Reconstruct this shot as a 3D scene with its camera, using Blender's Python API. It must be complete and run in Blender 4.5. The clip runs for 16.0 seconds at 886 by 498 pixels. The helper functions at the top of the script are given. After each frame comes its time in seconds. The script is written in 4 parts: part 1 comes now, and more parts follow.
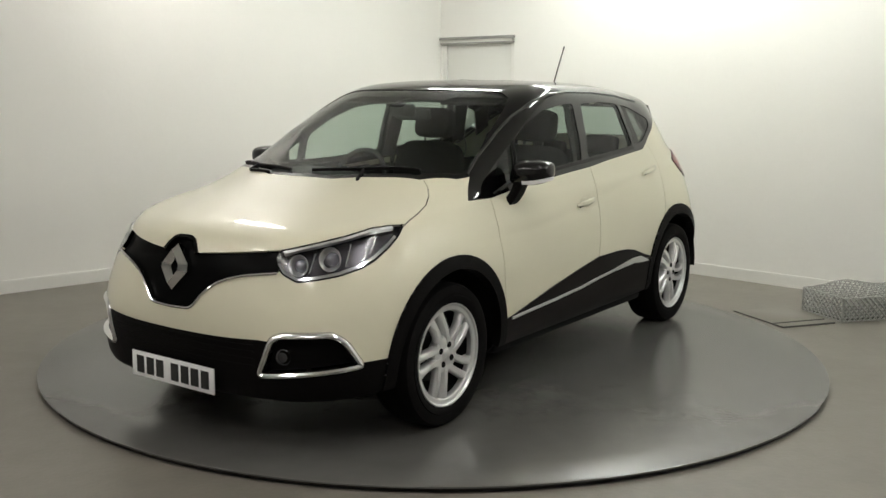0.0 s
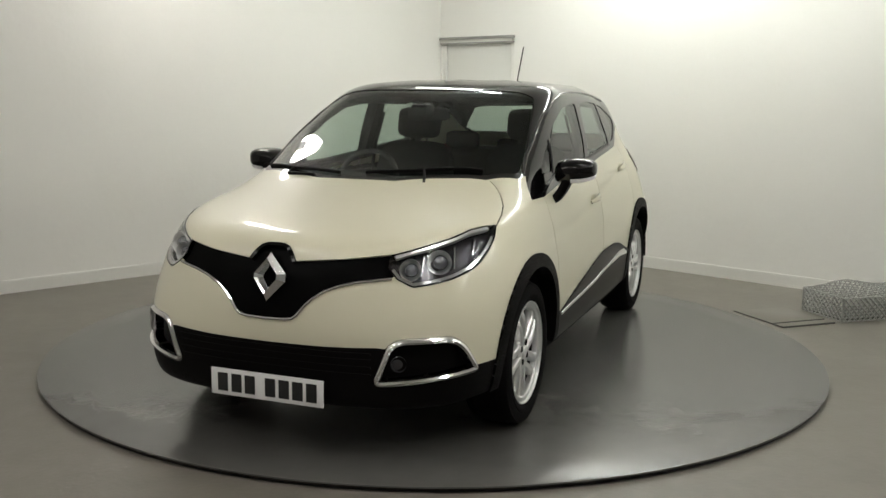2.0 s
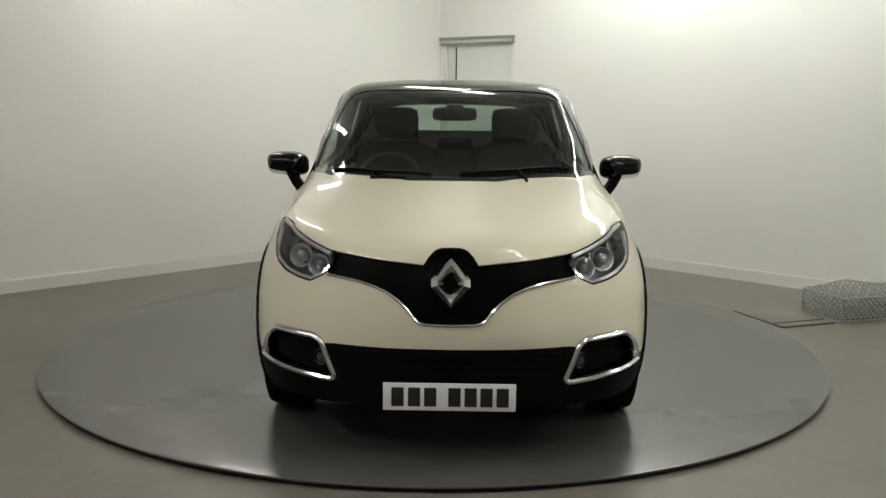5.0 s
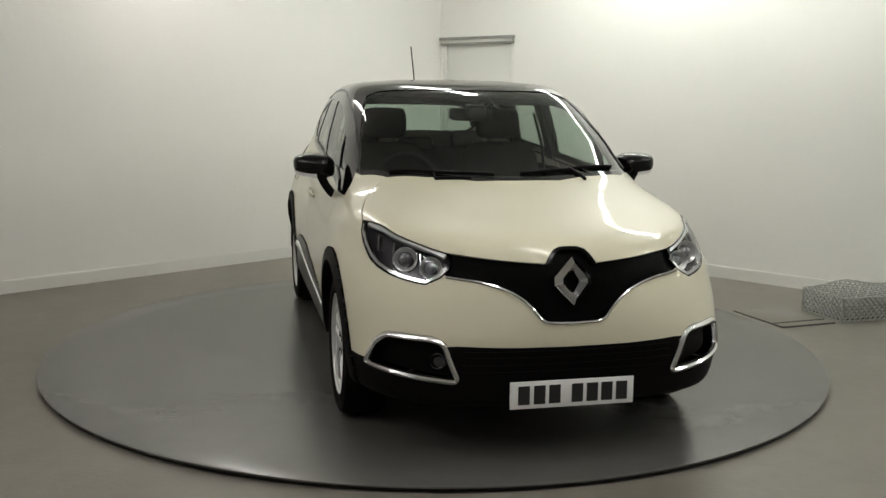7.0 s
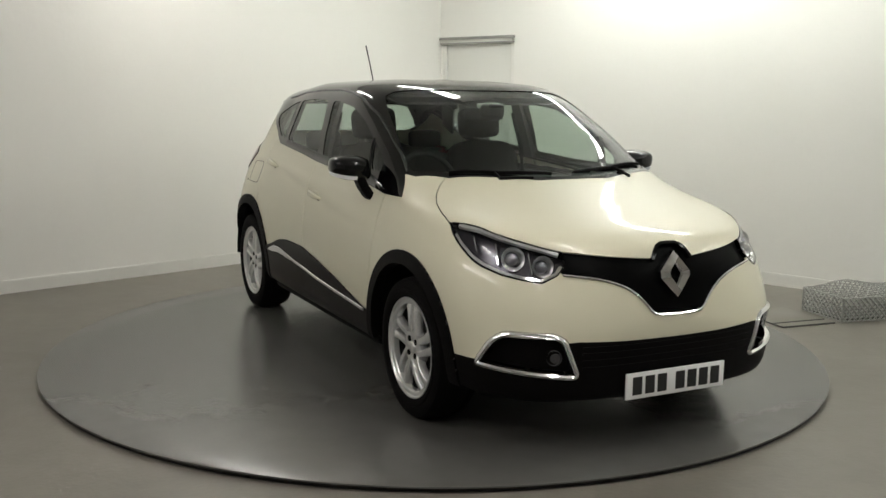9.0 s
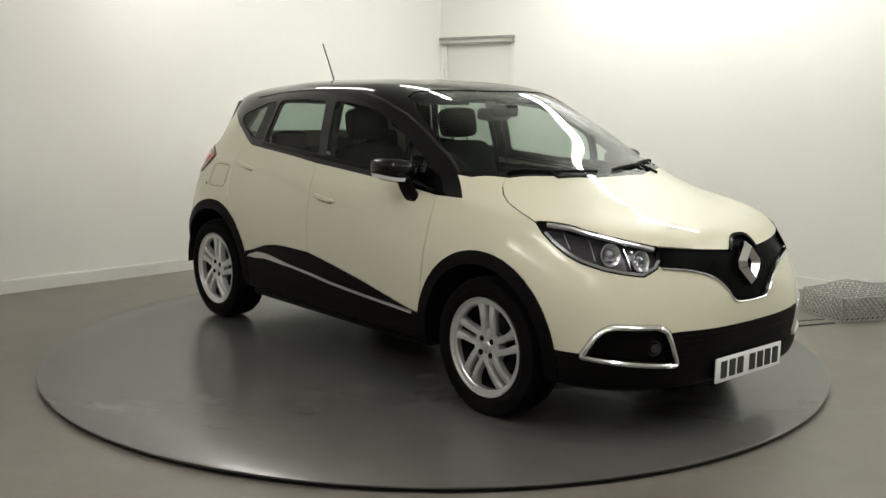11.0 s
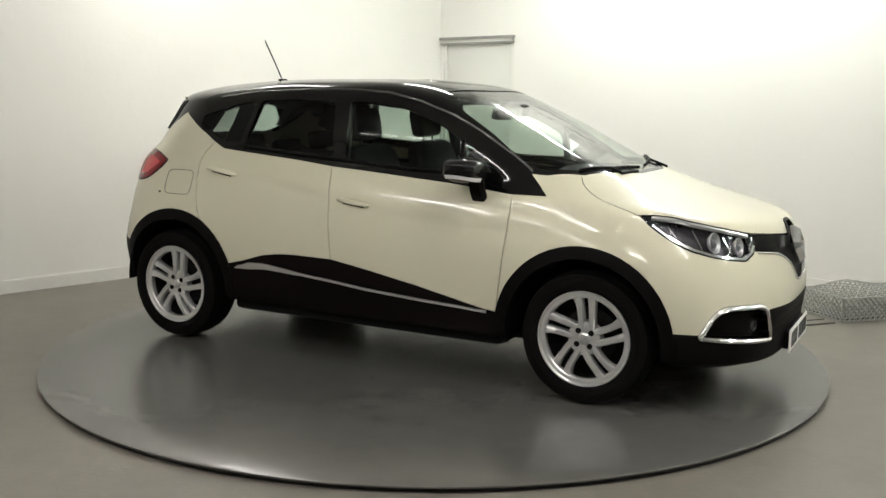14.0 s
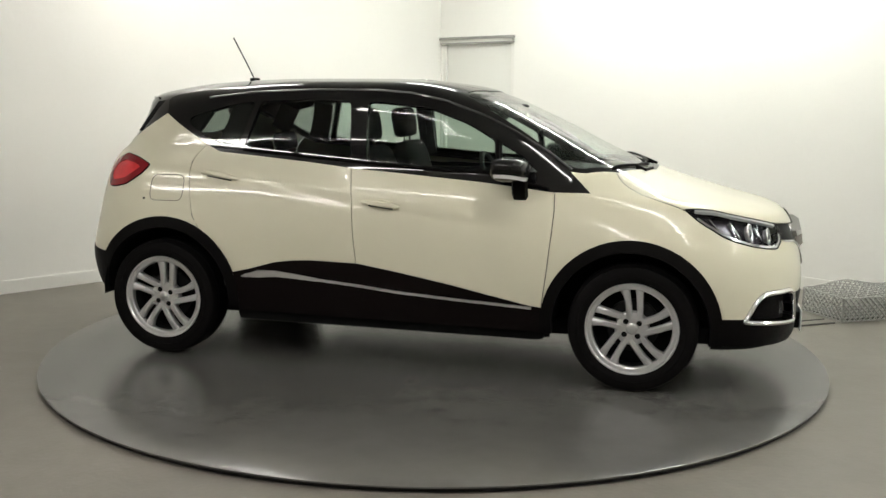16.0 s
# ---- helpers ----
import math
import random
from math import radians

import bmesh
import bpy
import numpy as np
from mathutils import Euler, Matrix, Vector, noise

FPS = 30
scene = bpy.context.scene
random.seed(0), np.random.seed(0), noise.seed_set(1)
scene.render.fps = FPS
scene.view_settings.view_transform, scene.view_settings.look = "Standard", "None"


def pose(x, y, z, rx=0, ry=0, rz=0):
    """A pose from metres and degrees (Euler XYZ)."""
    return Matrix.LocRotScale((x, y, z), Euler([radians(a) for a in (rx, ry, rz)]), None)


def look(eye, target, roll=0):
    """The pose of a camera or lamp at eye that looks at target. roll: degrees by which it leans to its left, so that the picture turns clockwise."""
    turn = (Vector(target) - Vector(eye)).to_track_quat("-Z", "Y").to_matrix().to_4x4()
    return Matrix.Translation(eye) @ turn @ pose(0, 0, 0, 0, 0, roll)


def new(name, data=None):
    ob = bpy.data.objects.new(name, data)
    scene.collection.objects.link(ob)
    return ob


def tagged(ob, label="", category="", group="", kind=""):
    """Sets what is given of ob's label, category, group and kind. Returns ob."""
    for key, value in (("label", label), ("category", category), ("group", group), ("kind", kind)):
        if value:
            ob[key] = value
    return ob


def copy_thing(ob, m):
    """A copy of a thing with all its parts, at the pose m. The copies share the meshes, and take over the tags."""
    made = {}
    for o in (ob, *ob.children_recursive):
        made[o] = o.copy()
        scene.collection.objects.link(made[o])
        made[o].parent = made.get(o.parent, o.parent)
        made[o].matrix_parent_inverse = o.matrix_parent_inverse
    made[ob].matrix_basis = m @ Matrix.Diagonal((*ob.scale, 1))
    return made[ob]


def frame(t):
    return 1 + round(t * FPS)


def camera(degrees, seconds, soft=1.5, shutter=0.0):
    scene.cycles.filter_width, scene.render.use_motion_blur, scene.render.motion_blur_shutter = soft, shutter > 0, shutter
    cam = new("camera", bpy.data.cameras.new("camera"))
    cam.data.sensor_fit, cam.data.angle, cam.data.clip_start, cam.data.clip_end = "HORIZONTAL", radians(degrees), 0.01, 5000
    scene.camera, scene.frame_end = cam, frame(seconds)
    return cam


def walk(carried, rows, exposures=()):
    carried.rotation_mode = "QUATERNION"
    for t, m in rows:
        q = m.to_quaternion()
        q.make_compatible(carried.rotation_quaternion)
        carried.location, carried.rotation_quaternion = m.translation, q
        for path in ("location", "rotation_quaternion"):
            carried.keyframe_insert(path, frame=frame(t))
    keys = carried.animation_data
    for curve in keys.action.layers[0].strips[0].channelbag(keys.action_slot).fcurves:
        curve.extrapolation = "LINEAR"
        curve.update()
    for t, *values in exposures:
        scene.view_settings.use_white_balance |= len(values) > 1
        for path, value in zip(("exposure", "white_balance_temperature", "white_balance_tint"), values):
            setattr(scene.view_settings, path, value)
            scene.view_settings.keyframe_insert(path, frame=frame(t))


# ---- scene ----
cam = camera(49.06, 16.0, soft=1.5)
EYE = Vector((0, -5.717, 1.461))
pan, tilt = radians(0.434), radians(-8.948)
AIM = EYE + Vector((math.sin(pan) * math.cos(tilt), math.cos(pan) * math.cos(tilt), math.sin(tilt)))
walk(cam, [(0, look(EYE, AIM, 0.617)), (16, look(EYE, AIM, 0.617))],
     [(0, 0.05), (2, -0.10), (3.5, -0.20), (6.5, -0.20), (9, -0.05), (12.5, 0.25), (16, 0.38)])

# ---- light and exposure ----
scene.view_settings.exposure = 0.0
world = bpy.data.worlds.new("world")
scene.world = world
world.use_nodes = True
world.node_tree.nodes["Background"].inputs[0].default_value = (0.9, 0.95, 1.0, 1)
world.node_tree.nodes["Background"].inputs[1].default_value = 0.02
LAMP_GLOW = 30.0


# ---- materials ----
def material(name, colour, rough=0.5, metal=0.0, coat=0.0, grain=0.0, grain_size=40.0, blotch=0.0, blotch_size=1.5,
             bump=0.0, bump_size=120.0, rough_var=0.0, specular=0.5, vary=0.0, coat_rough=0.03):
    """A surface with fine grain, broad blotches and relief, sizes in repeats a metre."""
    m = bpy.data.materials.new(name)
    m.use_nodes = True
    n, l = m.node_tree.nodes, m.node_tree.links
    b = n["Principled BSDF"]
    b.inputs["Base Color"].default_value = (*colour, 1)
    b.inputs["Roughness"].default_value = rough
    b.inputs["Metallic"].default_value = metal
    b.inputs["Coat Weight"].default_value = coat
    b.inputs["Coat Roughness"].default_value = coat_rough
    b.inputs["Specular IOR Level"].default_value = specular
    co = n.new("ShaderNodeTexCoord").outputs["Object"]

    def field(size, detail=6.0):
        t = n.new("ShaderNodeTexNoise")
        t.inputs["Scale"].default_value = size
        t.inputs["Detail"].default_value = detail
        l.new(co, t.inputs["Vector"])
        return t.outputs["Fac"]

    def mathn(op, a, v):
        t = n.new("ShaderNodeMath")
        t.operation = op
        l.new(a, t.inputs[0])
        if isinstance(v, (int, float)):
            t.inputs[1].default_value = v
        else:
            l.new(v, t.inputs[1])
        return t.outputs[0]

    scale = None
    for amount, size in ((grain, grain_size), (blotch, blotch_size)):
        if amount:
            f = mathn("ADD", mathn("MULTIPLY", mathn("SUBTRACT", field(size), 0.5), amount * 2), 1.0)
            scale = f if scale is None else mathn("MULTIPLY", scale, f)
    if vary:
        info = n.new("ShaderNodeObjectInfo").outputs["Random"]
        f = mathn("ADD", mathn("MULTIPLY", mathn("SUBTRACT", info, 0.5), vary * 2), 1.0)
        scale = f if scale is None else mathn("MULTIPLY", scale, f)
    if scale is not None:
        v = n.new("ShaderNodeVectorMath")
        v.operation = "SCALE"
        v.inputs[0].default_value = colour
        l.new(scale, v.inputs["Scale"])
        l.new(v.outputs[0], b.inputs["Base Color"])
    if rough_var:
        f = mathn("ADD", mathn("MULTIPLY", mathn("SUBTRACT", field(blotch_size * 2.3), 0.5), rough_var * 2), rough)
        l.new(f, b.inputs["Roughness"])
    if bump:
        bn = n.new("ShaderNodeBump")
        bn.inputs["Strength"].default_value = 1.0
        bn.inputs["Distance"].default_value = bump
        l.new(field(bump_size), bn.inputs["Height"])
        l.new(bn.outputs[0], b.inputs["Normal"])
    return m


def glass(name, tint, gloss=0.02, ior=1.5):
    """A thin pane: tinted see-through with a mirror gloss by Fresnel."""
    m = bpy.data.materials.new(name)
    m.use_nodes = True
    n, l = m.node_tree.nodes, m.node_tree.links
    n.remove(n["Principled BSDF"])
    t = n.new("ShaderNodeBsdfTransparent")
    t.inputs[0].default_value = (*tint, 1)
    g = n.new("ShaderNodeBsdfGlossy")
    g.inputs["Roughness"].default_value = gloss
    base = ((ior - 1) / (ior + 1)) ** 2
    facing = n.new("ShaderNodeLayerWeight")
    facing.inputs[0].default_value = 0.5
    power, f = n.new("ShaderNodeMath"), n.new("ShaderNodeMath")
    power.operation, f.operation = "POWER", "MULTIPLY_ADD"
    power.inputs[1].default_value = 5.0
    f.inputs[1].default_value, f.inputs[2].default_value = 1 - base, base
    l.new(facing.outputs["Facing"], power.inputs[0])
    l.new(power.outputs[0], f.inputs[0])
    mix = n.new("ShaderNodeMixShader")
    l.new(f.outputs[0], mix.inputs[0])
    l.new(t.outputs[0], mix.inputs[1])
    l.new(g.outputs[0], mix.inputs[2])
    l.new(mix.outputs[0], n["Material Output"].inputs[0])
    return m


def glow(name, colour, strength):
    m = bpy.data.materials.new(name)
    m.use_nodes = True
    b = m.node_tree.nodes["Principled BSDF"]
    b.inputs["Base Color"].default_value = (*colour, 1)
    b.inputs["Emission Color"].default_value = (*colour, 1)
    b.inputs["Emission Strength"].default_value = strength
    return m


PAINT = material("cream_paint", (0.685, 0.655, 0.510), rough=0.35, coat=0.6, coat_rough=0.05, grain=0.02, grain_size=300, blotch=0.015, blotch_size=3, specular=0.2)
BLACK_PAINT = material("black_gloss_paint", (0.003, 0.0027, 0.003), rough=0.3, coat=0.9, grain=0.1, grain_size=200, specular=0.0)
BLACK_PLASTIC = material("black_plastic", (0.0045, 0.004, 0.004), rough=0.5, grain=0.2, grain_size=90, bump=0.0004, bump_size=900, specular=0.06)
MIRROR_BLACK = material("mirror_black_paint", (0.003, 0.003, 0.003), rough=0.25, coat=0.6, grain=0.1, grain_size=150, specular=0.05)
GRILLE_BLACK = material("grille_black", (0.003, 0.003, 0.003), rough=0.3, grain=0.2, grain_size=60, specular=0.02)
GLOSS_PLASTIC = material("piano_black_plastic", (0.003, 0.003, 0.003), rough=0.12, grain=0.1, grain_size=90, specular=0.10)
TRIM_PLASTIC = material("brown_black_trim", (0.006, 0.0042, 0.0042), rough=0.28, grain=0.15, grain_size=60, specular=0.07)
CHROME = material("chrome", (0.75, 0.75, 0.76), rough=0.12, metal=1.0, grain=0.04, grain_size=60)
SATIN = material("satin_aluminium", (0.75, 0.75, 0.75), rough=0.28, metal=0.9, grain=0.06, grain_size=60)
ALLOY = material("silver_alloy", (0.72, 0.72, 0.72), rough=0.30, metal=0.75, grain=0.05, grain_size=80)
RUBBER = material("tyre_rubber", (0.006, 0.0055, 0.0055), rough=0.7, grain=0.25, grain_size=70, bump=0.0006, bump_size=300, specular=0.05)
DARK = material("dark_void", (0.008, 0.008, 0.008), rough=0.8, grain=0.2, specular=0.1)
CLOTH = material("dark_seat_cloth", (0.012, 0.0125, 0.012), rough=0.9, grain=0.25, grain_size=120, bump=0.001, bump_size=500, specular=0.15)
DASH = material("dashboard_plastic", (0.015, 0.0155, 0.015), rough=0.6, grain=0.15, grain_size=150, bump=0.0004, bump_size=700, specular=0.3)
GLASS = glass("tinted_glass", (0.71, 0.79, 0.74), ior=1.5)
PRIVACY = glass("rear_tinted_glass", (0.53, 0.60, 0.56), ior=1.36)
QUARTER_GLASS = glass("dark_quarter_glass", (0.30, 0.33, 0.31), ior=1.45)
SIDE_GLASS = glass("door_glass", (0.60, 0.68, 0.63), ior=1.32)
LENS = glass("clear_lens", (0.93, 0.94, 0.95), ior=1.35)
LAMP_DARK = material("lamp_housing", (0.085, 0.08, 0.092), rough=0.22, metal=0.6, grain=0.1)
RED = material("red_lens", (0.20, 0.004, 0.009), rough=0.15, coat=0.25, grain=0.08, grain_size=90, specular=0.3)
RED_HIGHLIGHT = material("red_lens_highlight", (0.62, 0.02, 0.03), rough=0.12, coat=0.4, grain=0.15, grain_size=60, specular=0.4)
PLATE_WHITE = material("plate_white", (0.80, 0.80, 0.80), rough=0.4, grain=0.02)
PLATE_BLACK = material("plate_black", (0.01, 0.01, 0.01), rough=0.5, grain=0.05)
WALL_PAINT = material("white_wall_paint", (0.84, 0.83, 0.79), rough=0.6, grain=0.01, grain_size=30, blotch=0.04, blotch_size=0.9, bump=0.002, bump_size=14, specular=0.3)
SKIRT = material("white_skirting", (0.78, 0.77, 0.73), rough=0.4, blotch=0.05, blotch_size=2.5, grain=0.02)
CEILING_PAINT = material("ceiling_paint", (0.8, 0.8, 0.78), rough=0.8, blotch=0.03, grain=0.01)
CONCRETE = material("painted_concrete", (0.165, 0.150, 0.128), rough=0.42, grain=0.14, grain_size=9, blotch=0.24, blotch_size=0.8, bump=0.0012, bump_size=40, rough_var=0.05)
DISC = material("grey_turntable_coating", (0.093, 0.091, 0.085), rough=0.25, grain=0.11, grain_size=7, blotch=0.2, blotch_size=1.1, bump=0.0003, bump_size=50, rough_var=0.025, specular=0.75)
GALV = material("galvanised_wire", (0.42, 0.42, 0.40), rough=0.4, metal=0.8, grain=0.2, grain_size=50)
STEEL = material("dark_steel", (0.10, 0.098, 0.09), rough=0.5, metal=0.3, grain=0.2, grain_size=30)
DOOR_PAINT = material("white_door_paint", (0.74, 0.74, 0.70), rough=0.45, blotch=0.03, grain=0.01)
FRAME_GREY = material("grey_closer_metal", (0.33, 0.33, 0.31), rough=0.4, metal=0.4, grain=0.08)
TUBE = glow("fluorescent_diffuser", (0.97, 1.0, 0.94), LAMP_GLOW * 1.13)
TUBE_WARM = glow("warm_fluorescent_diffuser", (1.0, 0.97, 0.92), LAMP_GLOW * 1.02)
BADGE = material("badge_chrome", (0.7, 0.7, 0.71), rough=0.09, metal=1.0, grain=0.05)
FOG_GLASS = material("fog_lamp_glass", (0.05, 0.05, 0.055), rough=0.08, coat=0.6, grain=0.05)
# darker than the rim's alloy: shade behind the spokes is put into it
BARREL = material("shaded_wheel_barrel", (0.022, 0.022, 0.022), rough=0.45, metal=0.5, grain=0.15)
EYE_GLASS = material("projector_glass", (0.20, 0.20, 0.22), rough=0.10, metal=0.6, coat=0.6, grain=0.05)
RIM_BLACK = material("black_edge_band", (0.012, 0.010, 0.009), rough=0.7, grain=0.3, grain_size=40, specular=0.2)
RAIL_PALE = material("pale_rail", (0.62, 0.62, 0.58), rough=0.4, grain=0.03)
PLATE_STEEL = material("grey_sheet_steel", (0.165, 0.152, 0.130), rough=0.5, grain=0.08, blotch=0.1)
GUTTER = material("gloss_black_strip", (0.006, 0.006, 0.006), rough=0.3, coat=0.25, grain=0.05)
FIXTURE = material("white_fixture", (0.8, 0.8, 0.8), rough=0.5, grain=0.02)


# ---- mesh helpers ----
def obj(name, verts, faces, mat, parent=None, label="", smooth=False, normals=None):
    me = bpy.data.meshes.new(name)
    me.from_pydata([tuple(v) for v in verts], [], faces)
    me.materials.append(mat)
    if smooth or normals is not None:
        for p in me.polygons:
            p.use_smooth = True
    if normals is not None:
        me.normals_split_custom_set_from_vertices([tuple(n) for n in normals])
    ob = new(name, me)
    ob.parent = parent
    if label:
        ob["label"] = label
    return ob


def part(name, bm, mat, parent, label="", sharp=35):
    """Links a bmesh as one mesh under a thing or a part; edges past the angle stay sharp."""
    for f in bm.faces:
        f.smooth = True
    for e in bm.edges:
        if len(e.link_faces) == 2 and e.calc_face_angle(0) > radians(sharp):
            e.smooth = False
    me = bpy.data.meshes.new(name)
    bm.to_mesh(me)
    bm.free()
    me.materials.append(mat)
    ob = new(name, me)
    ob.parent = parent
    if label:
        ob["label"] = label
    return ob


def empty(name, m=None):
    ob = new(name)
    ob.empty_display_size = 0.1
    if m is not None:
        ob.matrix_basis = m
    return ob


def bm_box(sx, sy, sz, x=0, y=0, z=0, bevel=0.0, seg=2, turn=None):
    bm = bmesh.new()
    bmesh.ops.create_cube(bm, size=1)
    for v in bm.verts:
        v.co = Vector((v.co.x * sx, v.co.y * sy, v.co.z * sz))
    if bevel:
        bmesh.ops.bevel(bm, geom=bm.edges[:], offset=bevel, segments=seg, affect="EDGES", profile=0.5)
    m = Matrix.Translation((x, y, z))
    bmesh.ops.transform(bm, matrix=m @ turn if turn is not None else m, verts=bm.verts)
    return bm


def bm_join(*parts):
    out = bmesh.new()
    for b in parts:
        me = bpy.data.meshes.new("t")
        b.to_mesh(me)
        b.free()
        out.from_mesh(me)
        bpy.data.meshes.remove(me)
    return out


def bm_lathe(profile, n=48, axis="y"):
    """Turns (radius, along) pairs round the y axis; open profile."""
    bm = bmesh.new()
    rings = []
    for r, h in profile:
        ring = []
        for i in range(n):
            a = 2 * math.pi * i / n
            ring.append(bm.verts.new((r * math.cos(a), h, r * math.sin(a)) if axis == "y" else (r * math.cos(a), r * math.sin(a), h)))
        rings.append(ring)
    for a, b in zip(rings, rings[1:]):
        for i in range(n):
            bm.faces.new((a[i], a[(i + 1) % n], b[(i + 1) % n], b[i]))
    bmesh.ops.recalc_face_normals(bm, faces=bm.faces)
    return bm


def bm_sweep(path, section, normals, closed=False):
    """Sweeps a closed section of (across, out) pairs along a path with given out directions."""
    bm = bmesh.new()
    n = len(path)
    rings = []
    for i, p in enumerate(path):
        p = Vector(p)
        a = Vector(path[(i - 1) % n] if closed or i else path[i])
        b = Vector(path[(i + 1) % n] if closed or i < n - 1 else path[i])
        along = (b - a).normalized()
        out = Vector(normals[i])
        out = (out - along * out.dot(along)).normalized()
        side = along.cross(out)
        rings.append([bm.verts.new(p + side * s + out * o) for s, o in section])
    k = len(section)
    for i in range(n if closed else n - 1):
        a, b = rings[i], rings[(i + 1) % n]
        for j in range(k):
            bm.faces.new((a[j], a[(j + 1) % k], b[(j + 1) % k], b[j]))
    if not closed:
        bm.faces.new(rings[0][::-1])
        bm.faces.new(rings[-1])
    bmesh.ops.recalc_face_normals(bm, faces=bm.faces)
    return bm


def tube(r, k=8):
    return [(r * math.cos(2 * math.pi * i / k), r * math.sin(2 * math.pi * i / k)) for i in range(k)]


# ---- the room ----
FLOOR = -0.03
CORNER = np.array([0.03, 4.50])
LEFT = np.array([-2.48, -2.37]) / np.hypot(2.48, 2.37)    # along the left wall, away from the corner
RIGHT = np.array([2.44, -2.21]) / np.hypot(2.44, 2.21)    # along the right wall
HIGH = 3.1


def wall(name, a, b, inward, gap=None):
    """A wall 0.15 m thick from a to b; gap: an opening (from, to, height) along it."""
    a, b = np.array(a), np.array(b)
    length = np.hypot(*(b - a))
    d = (b - a) / length
    n = np.array(inward)
    spans = [(0, length, FLOOR, HIGH)]
    if gap:
        spans = [(0, gap[0], FLOOR, HIGH), (gap[0], gap[1], gap[2], HIGH), (gap[1], length, FLOOR, HIGH)]
    verts, faces = [], []
    for s0, s1, z0, z1 in spans:
        k = len(verts)
        for off in (0, -0.15):
            for s, z in ((s0, z0), (s1, z0), (s1, z1), (s0, z1)):
                p = a + d * s + n * off
                verts.append((p[0], p[1], z))
        for f in ((0, 1, 2, 3), (7, 6, 5, 4), (0, 4, 5, 1), (1, 5, 6, 2), (2, 6, 7, 3), (3, 7, 4, 0)):
            faces.append([k + i for i in f])
    return tagged(obj(name, verts, faces, WALL_PAINT), "plain white painted wall, faintly stained", "wall", kind="structure")


NL = np.array([LEFT[1], -LEFT[0]])
NL = NL if NL @ (np.array([0, 0]) - CORNER) > 0 else -NL
NR = np.array([RIGHT[1], -RIGHT[0]])
NR = NR if NR @ (np.array([0, 0]) - CORNER) > 0 else -NR
END_L, END_R = CORNER + LEFT * 10.5, CORNER + RIGHT * 10.5
FAR = CORNER + LEFT * 10.5 + RIGHT * 10.5
DOOR0, DOOR1, DOOR_TOP = 0.03, 0.96, 2.05
wall("wall_left", CORNER, END_L, NL)
wall("wall_right", CORNER, END_R, NR, (DOOR0, DOOR1, DOOR_TOP))
wall("wall_back", END_L, FAR, RIGHT)
wall("wall_side", END_R, FAR, LEFT)
quad = [CORNER, END_L, FAR, END_R]
tagged(obj("floor", [(*p, FLOOR) for p in quad] + [(*p, FLOOR - 0.2) for p in quad],
           [(0, 1, 2, 3), (7, 6, 5, 4), (0, 4, 5, 1), (1, 5, 6, 2), (2, 6, 7, 3), (3, 7, 4, 0)], CONCRETE),
       "worn grey-brown painted concrete floor", "floor", kind="structure")
tagged(obj("ceiling", [(*p, HIGH) for p in quad] + [(*p, HIGH + 0.2) for p in quad],
           [(3, 2, 1, 0), (4, 5, 6, 7)], CEILING_PAINT), "plain white ceiling", "ceiling", kind="structure")


def skirting(name, a, d, s0, s1, n):
    h, t = 0.10, 0.010
    verts, faces = [], []
    prof = ((0, FLOOR), (t, FLOOR), (t, FLOOR + h - 0.012), (t * 0.85, FLOOR + h), (0, FLOOR + h))
    for s in (s0, s1):
        for o, z in prof:
            p = a + d * s + n * o
            verts.append((p[0], p[1], z))
    for i in range(5):
        faces.append((i, (i + 1) % 5, 5 + (i + 1) % 5, 5 + i))
    faces += [(0, 1, 2, 3, 4), (9, 8, 7, 6, 5)]
    return tagged(obj(name, verts, faces, SKIRT), "low white painted skirting", "skirting", kind="structure")


skirting("baseboard", CORNER, LEFT, 0.02, 10.4, NL)
skirting("baseboard", CORNER, RIGHT, DOOR1 + 0.06, 10.4, NR)


def frame3(p, d, n):
    """A pose at plan point p with x along d, y along n, z up."""
    m = Matrix(((d[0], n[0], 0, p[0]), (d[1], n[1], 0, p[1]), (0, 0, 1, FLOOR), (0, 0, 0, 1)))
    return m


# ---- ceiling lights ----
def ceiling_light(length, tube_mat):
    e = empty("ceiling_light")
    part("fixture_body", bm_box(length + 0.1, 0.16, 0.05, z=-0.025, bevel=0.008), FIXTURE, e)
    part("diffuser", bm_box(length, 0.11, 0.045, z=-0.074, bevel=0.015), tube_mat, e)
    return tagged(e, "long white fluorescent ceiling strip light, out of view, switched on, some added as fill", "ceiling light", "ceiling strip lights")


# parallel rows of unseen strips; row 4.3 and places 3.5, 5.4 added as fill
ALONG, ACROSS = np.array([0.459, -0.888]), np.array([0.888, 0.459])
ROWS = ((4.3, TUBE, (3.4,)), (2.55, TUBE, (-1.6, 0.1, 3.5, 5.4)), (1.1, TUBE, (-2.0,)), (-0.82, TUBE_WARM, (-2.2,)), (-0.20, TUBE_WARM, (2.6, 4.3)), (-3.05, TUBE_WARM, (1.95, 4.6)), (-4.9, TUBE_WARM, (0.7, 2.4)))
for across, tube_mat, places in ROWS:
    first = None
    for s in places:
        x, y = ACROSS * across + ALONG * s
        m = pose(x, y, HIGH, 0, 0, -62.7)
        if first is None:
            first = ceiling_light(1.55, tube_mat)
            first.matrix_basis = m
        else:
            copy_thing(first, m)


